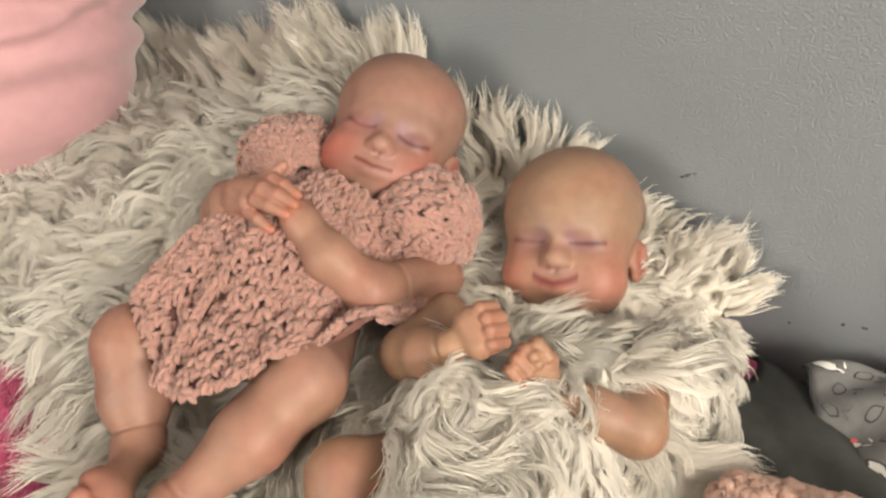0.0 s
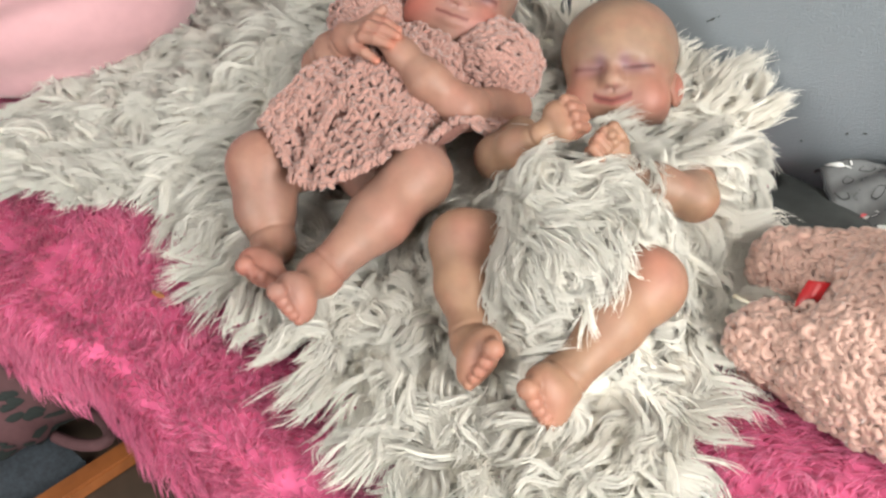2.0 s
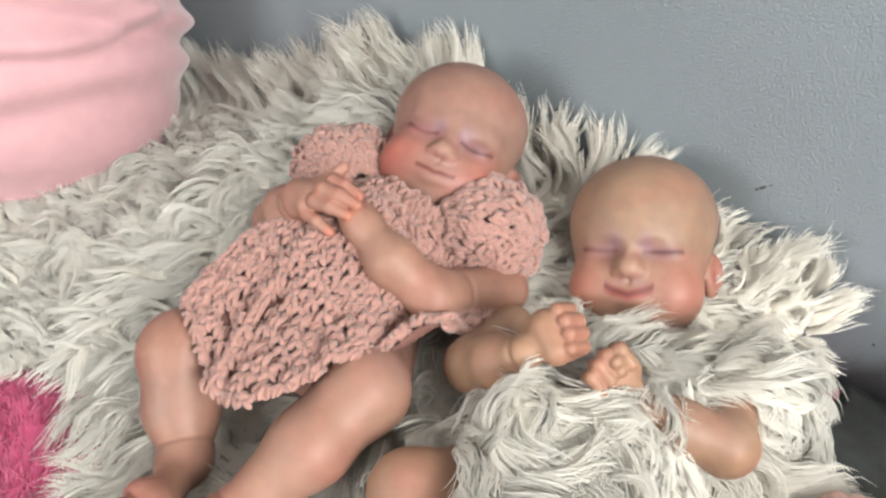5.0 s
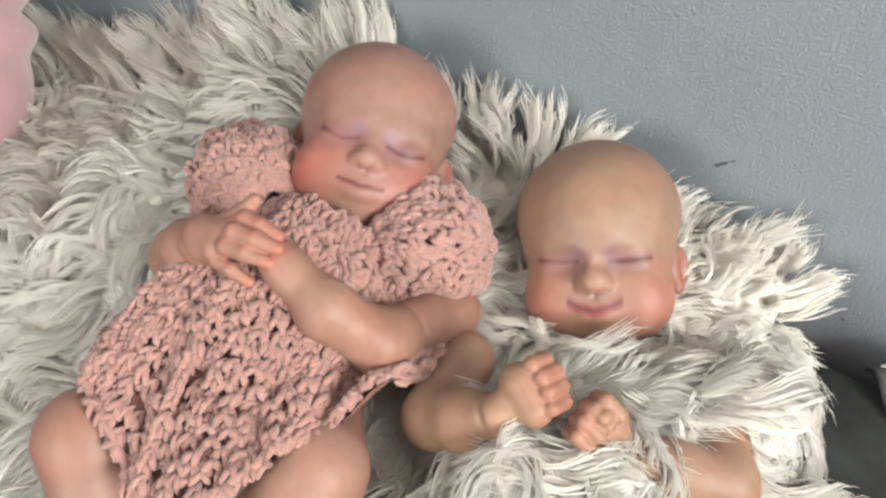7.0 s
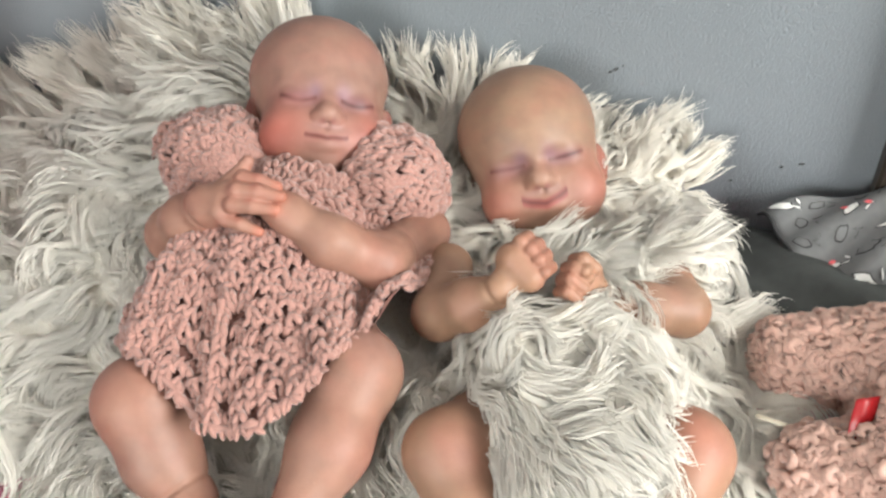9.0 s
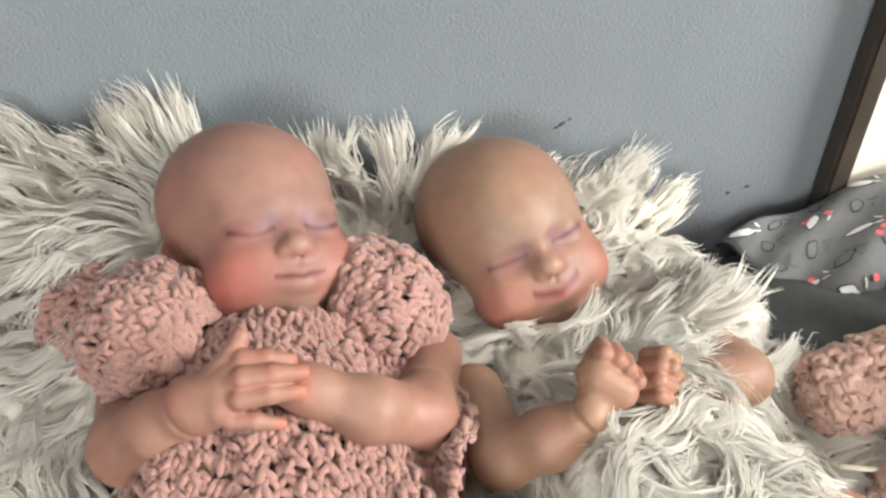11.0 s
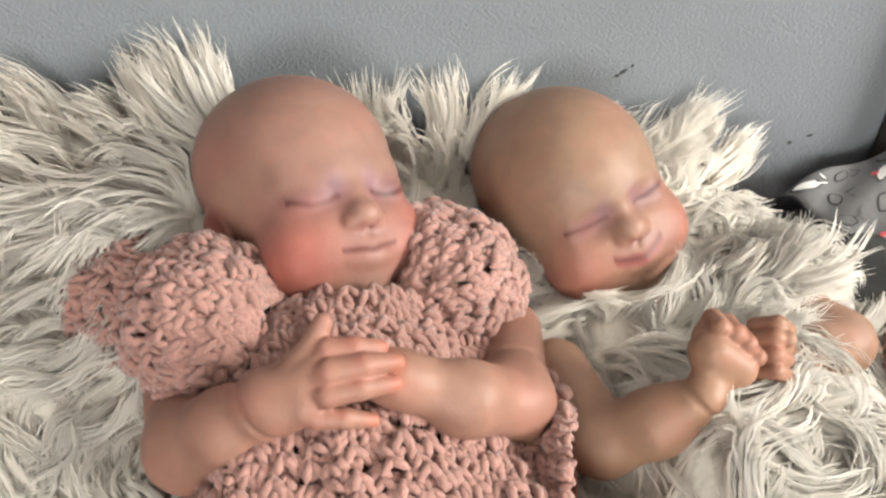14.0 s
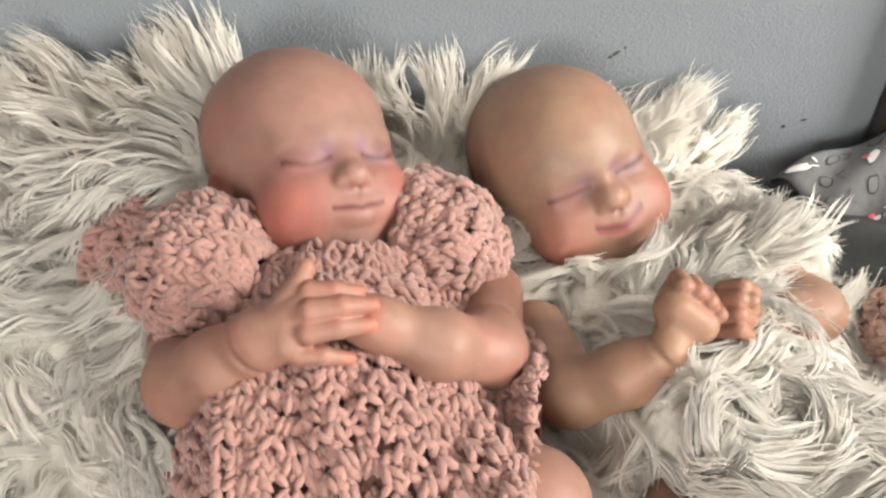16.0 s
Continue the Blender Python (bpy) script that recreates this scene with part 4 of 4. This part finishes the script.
def bulge(c, r, axis, ref):
    """An ellipsoid patch: u round the axis, v from pole to pole, both -1 to 1."""
    c, axis = np.asarray(c), unit(axis)
    e1 = unit(np.asarray(ref) - axis * np.dot(axis, ref))
    e2 = np.cross(axis, e1)

    def fn(u, v):
        la, lo = v * 1.35, u * 1.75
        wob = 1 + 0.05 * np.sin(5 * lo + 3 * la)
        d = (e1 * np.cos(lo)[:, None] + e2 * np.sin(lo)[:, None]) * (np.cos(la) * wob)[:, None] + axis * np.sin(la)[:, None]
        return c + d * np.asarray(r)
    return fn


lace = lambda c, r: ((c % 5 == 2) & (r % 3 == 1)) | ((c % 7 == 4) & (r % 4 == 2))
plain = lambda c, r: (c + r * 3) % 17 == 0
sl_r = bulge((-0.496, 0.396, 0.628), (0.040, 0.040, 0.038), (0.75, -0.35, 0.35), (-0.1, -0.2, 1))
sl_back = bulge((-0.543, 0.440, 0.606), (0.034, 0.034, 0.028), (0.75, -0.35, 0.35), (-0.1, -0.2, 1))
sl_l = bulge((-0.370, 0.417, 0.611), (0.042, 0.044, 0.040), (0.8, 0.45, -0.1), (0.0, -0.35, 1))
yoke = bulge((-0.428, 0.374, 0.594), (0.064, 0.056, 0.052), (1, 0.1, 0), (0, -0.45, 1))
rng = np.random.default_rng(31)
sheet = lambda fn, off: (lambda u, v: (lambda q: q[0] - q[3] * off)(on_surface(fn, u, v)))


def sign_of(fn):
    p, du, dv, n = on_surface(fn, np.array([0.0]), np.array([0.4]))
    return 1.0 if n[0, 2] > 0 else -1.0


for name, fn, us, vs, rule in (("skirt", skirt, np.linspace(-1, 1, 50), np.linspace(0.0, 1.0, 40), lace), ("sleeve", sl_r, np.linspace(-1, 1, 28), np.linspace(-0.95, 0.95, 24), plain),
                               ("sleeve_frill", sl_back, np.linspace(-1, 1, 22), np.linspace(-0.95, 0.95, 18), plain), ("sleeve", sl_l, np.linspace(-1, 1, 26), np.linspace(-0.95, 0.95, 24), plain), ("yoke", yoke, np.linspace(-1, 1, 26), np.linspace(-0.95, 0.95, 22), plain)):
    sg = sign_of(fn)
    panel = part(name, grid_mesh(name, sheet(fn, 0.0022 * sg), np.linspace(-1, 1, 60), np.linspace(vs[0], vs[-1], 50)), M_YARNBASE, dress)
    kv, kf = knit(rng, fn, us, vs, 0.0074, rule, sg)
    tagged(part("knit_surface", mesh_of("knit_surface", kv, kf), M_YARN, panel), kind="stuff")

# rolled hem and the chain columns down the front
cs = np.linspace(0, 1, 90)
for name, cu, cv in (("hem_cord", -1 + 2 * cs, 0.995 + 0 * cs), ("chain_column", -0.52 + 0 * cs, 0.22 + 0.78 * cs), ("chain_column", -0.16 + 0 * cs, 0.22 + 0.78 * cs), ("chain_column", 0.36 + 0 * cs, 0.30 + 0.70 * cs)):
    cp, _, _, cn = on_surface(skirt, cu, cv)
    cn = cn * np.sign(cn[:, 2:3] + 1e-6)
    wob = np.stack([np.sin(2.1 * np.arange(90)), np.cos(1.7 * np.arange(90)), np.sin(1.3 * np.arange(90))], 1) * 0.0007
    hv, hf = tubes((cp + cn * 0.003 + wob)[None], 0.0026 * (1 + 0.32 * np.sin(2.0 * np.arange(90)))[None], sides=7)
    part(name, mesh_of(name, hv, hf), M_YARN, dress)

# ---- the pink jersey bundle ----


def bundle(u, v):
    """u the longitude, v the latitude of a slumped cushion under a draped jersey cloth."""
    d = np.stack([np.cos(v) * np.cos(u), np.cos(v) * np.sin(u), np.sin(v)], -1)
    r = 1.03 + 0.02 * np.sin(3 * u + 1) * np.cos(v)
    for at_, amp, wave, ph, wide in ((0.50, 0.100, 0.26, 2.2, 0.055), (0.20, 0.075, 0.30, 2.6, 0.060), (-0.16, 0.040, 0.20, 2.0, 0.075), (0.82, 0.100, 0.20, 2.2, 0.060), (-0.45, 0.025, 0.15, 2.5, 0.110), (1.15, 0.060, 0.12, 1.0, 0.090), (0.36, 0.045, -0.20, 1.4, 0.040)):
        c = v - at_ - wave * np.sin(1.6 * u + ph)
        r = r + (amp * np.exp(-(c / wide) ** 2) - 0.7 * amp * np.exp(-((c + 1.7 * wide) / (0.9 * wide)) ** 2)) * (0.8 + 0.2 * np.sin(2 * u + 2 * ph))
    r = r + 0.004 * np.sin(13 * u + 9 * v + 2 * np.sin(5 * v))
    p = d * r[:, None] * np.array((0.20, 0.20, 0.22)) + np.array((-1.005, 0.355, 0.650))
    p[:, 2] = np.maximum(p[:, 2], 0.508)
    p[:, 1] = np.minimum(p[:, 1], WALL_Y - 0.006)
    return p


tagged(part("pink_cushion", grid_mesh("pink_cushion", bundle, np.linspace(-np.pi, np.pi, 161), np.linspace(-1.35, 1.57, 120)), M_JERSEY), "plump cushion wrapped in pale pink jersey cloth with soft folds", "cushion")

# ---- grey printed pillowcase with a dark open end ----


def sheet_top(u, v):
    """The printed cloth: u along the wall from the open end, v from the wall over the front edge."""
    x = -0.088 + 0.42 * u + 0.050 * v * (1 - u)
    y = 0.540 - 0.082 * v - 0.060 * u * v + 0.006 * np.sin(9 * u)
    z = 0.529 + 0.105 * np.clip(u * 1.6, 0, 1) ** 0.9 + 0.022 * np.sin(np.pi * np.clip(v, 0, 1)) * (0.25 + u) - 0.030 * v ** 2 + 0.004 * np.sin(25 * u + 6 * v) + 0.004 * np.sin(14 * v + 31 * u)
    curl = sstep((v - 0.8) / 0.2)
    return np.stack([x, y + 0.012 * curl, z - 0.018 * curl], -1)


def flap_under(u, v):
    """The lower fold of the case, curling out below the opening."""
    return sheet_top(0.12 + 0.88 * u, 1.02 + 0 * v) + np.stack([0.012 * v, -0.030 * v + 0.006 * np.sin(20 * u), -0.014 - 0.022 * v + 0.004 * np.sin(17 * u + 4 * v)], -1)


pc = tagged(new("pillow", None), "grey cotton pillow printed with small white shapes, open dark end", "pillow")
shell = part("pillowcase", grid_mesh("pillowcase", sheet_top, np.linspace(0, 1, 70), np.linspace(0, 1, 50)), M_GREY, pc)
low = part("case_fold", grid_mesh("case_fold", flap_under, np.linspace(0, 1, 50), np.linspace(0, 1, 16)), M_GREY, pc)
for o in (shell, low):
    so = o.modifiers.new("thick", "SOLIDIFY")
    so.thickness, so.offset = 0.0016, 0
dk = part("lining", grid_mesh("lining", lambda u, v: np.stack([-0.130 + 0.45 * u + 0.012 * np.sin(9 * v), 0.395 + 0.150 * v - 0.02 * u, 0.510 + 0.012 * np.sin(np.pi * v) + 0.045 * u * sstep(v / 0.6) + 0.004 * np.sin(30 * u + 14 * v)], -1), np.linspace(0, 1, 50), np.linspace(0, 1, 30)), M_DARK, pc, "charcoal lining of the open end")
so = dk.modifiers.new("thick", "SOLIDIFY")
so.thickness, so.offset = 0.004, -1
pt = np.linspace(0, 1, 60)
for name, fn_edge in (("piping", lambda s: sheet_top(s, 1.0 + 0 * s)), ("piping", lambda s: flap_under(s, 1.0 + 0 * s)), ("piping", lambda s: sheet_top(0 * s, s))):
    ev, ef = tubes(fn_edge(pt)[None], np.full((1, 60), 0.0016), sides=6)
    part(name, mesh_of(name, ev, ef), M_PRINTK, pc, "black piped edge")
# printed motifs: outlined white shapes and small coral dots
rng = np.random.default_rng(41)


def motifs(name, mat, grow, lift, places, label):
    vs, fs, n = [], [], 0
    m = 14
    t = np.arange(m) * 2 * np.pi / m
    for fn, u, v, w, h, turn, seed in places:
        r2 = np.random.default_rng(seed)
        px, py = w * grow * np.cos(t) * r2.uniform(0.82, 1.15, m), h * grow * np.sin(t) * r2.uniform(0.82, 1.15, m)
        c, s = math.cos(turn), math.sin(turn)
        uu, vv = u + (c * px - s * py) / 0.42, v + (s * px + c * py) / 0.13
        p, _, _, nn = on_surface(fn, np.append(uu, u), np.append(vv, v))
        nn = nn * np.sign(nn[:, 2:3])
        vs.append(p + nn * lift)
        fs.append(np.array([(k, (k + 1) % m, m) for k in range(m)]) + n)
        n += m + 1
    tagged(part(name, mesh_of(name, np.concatenate(vs), np.concatenate(fs)), mat, shell, label), kind="stuff")


spots = []
for cu in range(13):
    for cv in range(5):
        u, v = 0.02 + cu * 0.075 + rng.uniform(-0.01, 0.01) + 0.03 * (cv % 2), 0.07 + cv * 0.19 + rng.uniform(-0.025, 0.025)
        t = rng.uniform(0, 3)
        spots.append((sheet_top, u, v, rng.uniform(0.0060, 0.0085), rng.uniform(0.0030, 0.0045), t, cu * 9 + cv))
        for k2 in (0, 1):
            spots.append((sheet_top, u + (0.010 + 0.003 * k2) / 0.42, v + (0.003 - 0.006 * k2) / 0.13, 0.0034, 0.0008, t + 1.1 * k2, cu * 90 + cv))
motifs("print_outline", M_PRINTK, 1.2, 0.0013, spots, "black outlines of the print")
motifs("print_shape", M_PRINTW, 1.0, 0.0019, [s for k, s in enumerate(spots) if (k // 3) % 3 == 0], "white printed shapes")
motifs("print_filling", M_GREY, 1.0, 0.0019, [s for k, s in enumerate(spots) if (k // 3) % 3 != 0], "grey printed shapes")
motifs("print_dot", M_PRINTR, 1.0, 0.0024, [(sheet_top, rng.uniform(0.05, 0.9), rng.uniform(0.05, 0.9), 0.0024, 0.0024, 0, k) for k in range(26)], "coral printed dots")

# ---- pink plush toy ----
toy = tagged(new("plush_toy", None), "pale pink curly-pile plush toy lying beside the fur", "plush toy")
PLUSH = [((0.060, 0.325, 0.575), (0.030, 0.335, 0.560), 0.060, 0.046), ((0.000, 0.372, 0.550), (-0.062, 0.376, 0.536), 0.036, 0.026), ((0.048, 0.282, 0.545), (-0.046, 0.290, 0.530), 0.044, 0.026), ((0.020, 0.350, 0.545), (0.020, 0.290, 0.545), 0.040, 0.044), ((0.10, 0.33, 0.57), (0.18, 0.32, 0.56), 0.065, 0.055)]
plush_sdf = lambda p: join(chain(p, PLUSH, 0.016), 0 * p[:, 0] + 9, 0.001)
tv, tf = skin_surface(plush_sdf, (-0.11, 0.22, 0.49), (0.26, 0.42, 0.66), 0.003)
tv[:, 2] = np.maximum(tv[:, 2], 0.507)
body = part("body", mesh_of("plush_body", tv, tf), M_BEARBASE, toy)
rng = np.random.default_rng(51)
sel = rng.choice(len(tv), 9500)
root = tv[sel] + rng.normal(0, 0.0015, (9500, 3))
e = 1e-3
grad = np.stack([plush_sdf(root + np.eye(3)[k] * e) - plush_sdf(root - np.eye(3)[k] * e) for k in range(3)], 1)
grad /= np.linalg.norm(grad, axis=1, keepdims=True) + 1e-9
t1 = np.cross(grad, rng.normal(0, 1, (9500, 3)))
t1 /= np.linalg.norm(t1, axis=1, keepdims=True) + 1e-9
t2 = np.cross(grad, t1)
loop = [root + grad * 0.0030 * math.sin(min(s, 1.0) * math.pi * 0.8) + t1 * 0.0042 * math.cos(s * 4.0) + t2 * 0.0042 * math.sin(s * 4.0) for s in (0.0, 0.25, 0.5, 0.75, 1.0)]
bv, bf = tubes(np.stack(loop, 1), 0.0029 * rng.uniform(0.7, 1.3, (9500, 1)) * np.array([[0.6, 1, 1, 0.9, 0.3]]), sides=5)
bv[:, 2] = np.maximum(bv[:, 2], 0.506)
tagged(part("plush_pile", mesh_of("plush_pile", bv, bf), M_BEAR, body, "pale pink curly pile"), kind="stuff")


def band(name, pts, w, mat, parent, label):
    pts = np.array(pts, float)
    t = np.linspace(0, 1, 14)
    c = np.stack([np.interp(t, np.linspace(0, 1, len(pts)), pts[:, k]) for k in range(3)], 1)
    side = np.array(w)
    v = np.concatenate([c - side, c + side])
    f = np.array([(k, k + 1, k + 15, k + 14) for k in range(13)])
    o = part(name, mesh_of(name, v, f), mat, parent, label)
    m = o.modifiers.new("thick", "SOLIDIFY")
    m.thickness = 0.0007
    return o


band("ribbon", [(-0.086, 0.322, 0.534), (-0.056, 0.308, 0.543), (-0.030, 0.302, 0.556)], (0.0004, 0.0012, 0.0008), M_RIBBON, toy, "cream satin ribbon")
band("label_tab", [(-0.028, 0.312, 0.582), (-0.030, 0.302, 0.573), (-0.030, 0.294, 0.560), (-0.029, 0.289, 0.546)], (0.0070, 0.003, 0.0), M_RED, toy, "red satin tab")

# ---- under the bench edge: bag, cloth, wooden rail ----
bag = tagged(new("shoulder_bag", None), "rose cotton bag with dark green leopard spots on the floor", "bag")


def sack(u, v):
    d = np.stack([np.cos(v) * np.cos(u), np.cos(v) * np.sin(u), np.sin(v)], -1)
    r = 1 + 0.06 * np.sin(4 * u + 2 * v) + 0.04 * np.sin(9 * u + 5 * v)
    p = d * r[:, None] * np.array((0.14, 0.11, 0.10)) + np.array((-1.02, 0.11, 0.085))
    p[:, 2] = np.maximum(p[:, 2], 0.012)
    return p


bb = part("bag_body", grid_mesh("bag_body", sack, np.linspace(0, 2 * np.pi, 81), np.linspace(-1.5, 1.5, 50)), M_BAGPINK, bag)
rng = np.random.default_rng(61)
vs, fs, n = [], [], 0
for k in range(170):
    u0, v0 = rng.uniform(0, 6.28), rng.uniform(-0.9, 1.3)
    t = np.arange(9) * 2 * np.pi / 9
    uu = u0 + rng.uniform(0.07, 0.13) * np.cos(t) * rng.uniform(0.7, 1.2, 9) / max(0.3, math.cos(v0))
    vv = v0 + rng.uniform(0.06, 0.10) * np.sin(t) * rng.uniform(0.7, 1.2, 9)
    p = sack(uu, vv)
    c = np.array((-1.02, 0.11, 0.085))
    p = p + (p - c) / np.linalg.norm(p - c, axis=1, keepdims=True) * 0.0015
    m = p.mean(0) + (p.mean(0) - c) / np.linalg.norm(p.mean(0) - c) * 0.003
    vs.append(np.concatenate([p, m[None]]))
    fs.append(np.array([(a, (a + 1) % 9, 9) for a in range(9)]) + n)
    n += 10
tagged(part("leopard_print", mesh_of("leopard_print", np.concatenate(vs), np.concatenate(fs)), M_SPOT, bb, "dark green leopard spots"), kind="stuff")
st = np.linspace(0, np.pi, 14)
hp = np.stack([-0.90 + 0.085 * np.sin(st), 0.135 + 0.028 * np.cos(st), 0.030 + 0.02 * np.sin(st)], 1)
hv, hf = tubes(hp[None], np.full((1, 14), 0.009), sides=8)
part("strap", mesh_of("strap", hv, hf), M_BAGPINK, bag)

tagged(part("dark_cloth", grid_mesh("dark_cloth", lambda u, v: np.stack([-1.05 + 0.215 * u, -0.14 + 0.25 * v, 0.006 + 0.014 * np.sin(np.pi * u) + 0.004 * np.sin(13 * u + 9 * v)], -1), np.linspace(0, 1, 40), np.linspace(0, 1, 30)), M_NAVY), "crumpled dark denim cloth on the floor", "cloth")
rail = new("wooden_rail", None)
box("rail", (-0.19, -0.016, -0.012), (0.19, 0.016, 0.012), M_WOOD, rail, 0.003)
rail.matrix_world = pose(-0.815, 0.09, 0.0125, 0, 0, 81)
tagged(rail, "orange-brown varnished wooden rail lying under the bench edge", "rail")

# crumbs on the pink pile and a white plastic ring
for name, mat, at_, s, label in (("dry_leaf_bit", M_WOOD, (-0.488, 0.085, 0.512), (0.008, 0.003, 0.0015), "small dry brown leaf fragment on the pink pile"),):
    bm = bmesh.new()
    bmesh.ops.create_icosphere(bm, subdivisions=2, radius=1)
    for v in bm.verts:
        v.co = Vector(at_) + Vector([v.co[k] * s[k] * (1 + 0.3 * noise.noise(v.co * 2)) for k in range(3)])
    tagged(part(name, bm, mat), label, "leaf")
rt = np.linspace(0, 2 * np.pi, 25)
rp = np.stack([-0.037 + 0.007 * np.cos(rt), 0.138 + 0.007 * np.sin(rt), 0.519 + 0.003 * np.cos(rt)], 1)
rv, rf = tubes(rp[None], np.full((1, 25), 0.0016), sides=8)
tagged(part("plastic_ring", mesh_of("plastic_ring", rv, rf), M_WHITE), "small white plastic ring on the pink pile", "ring")
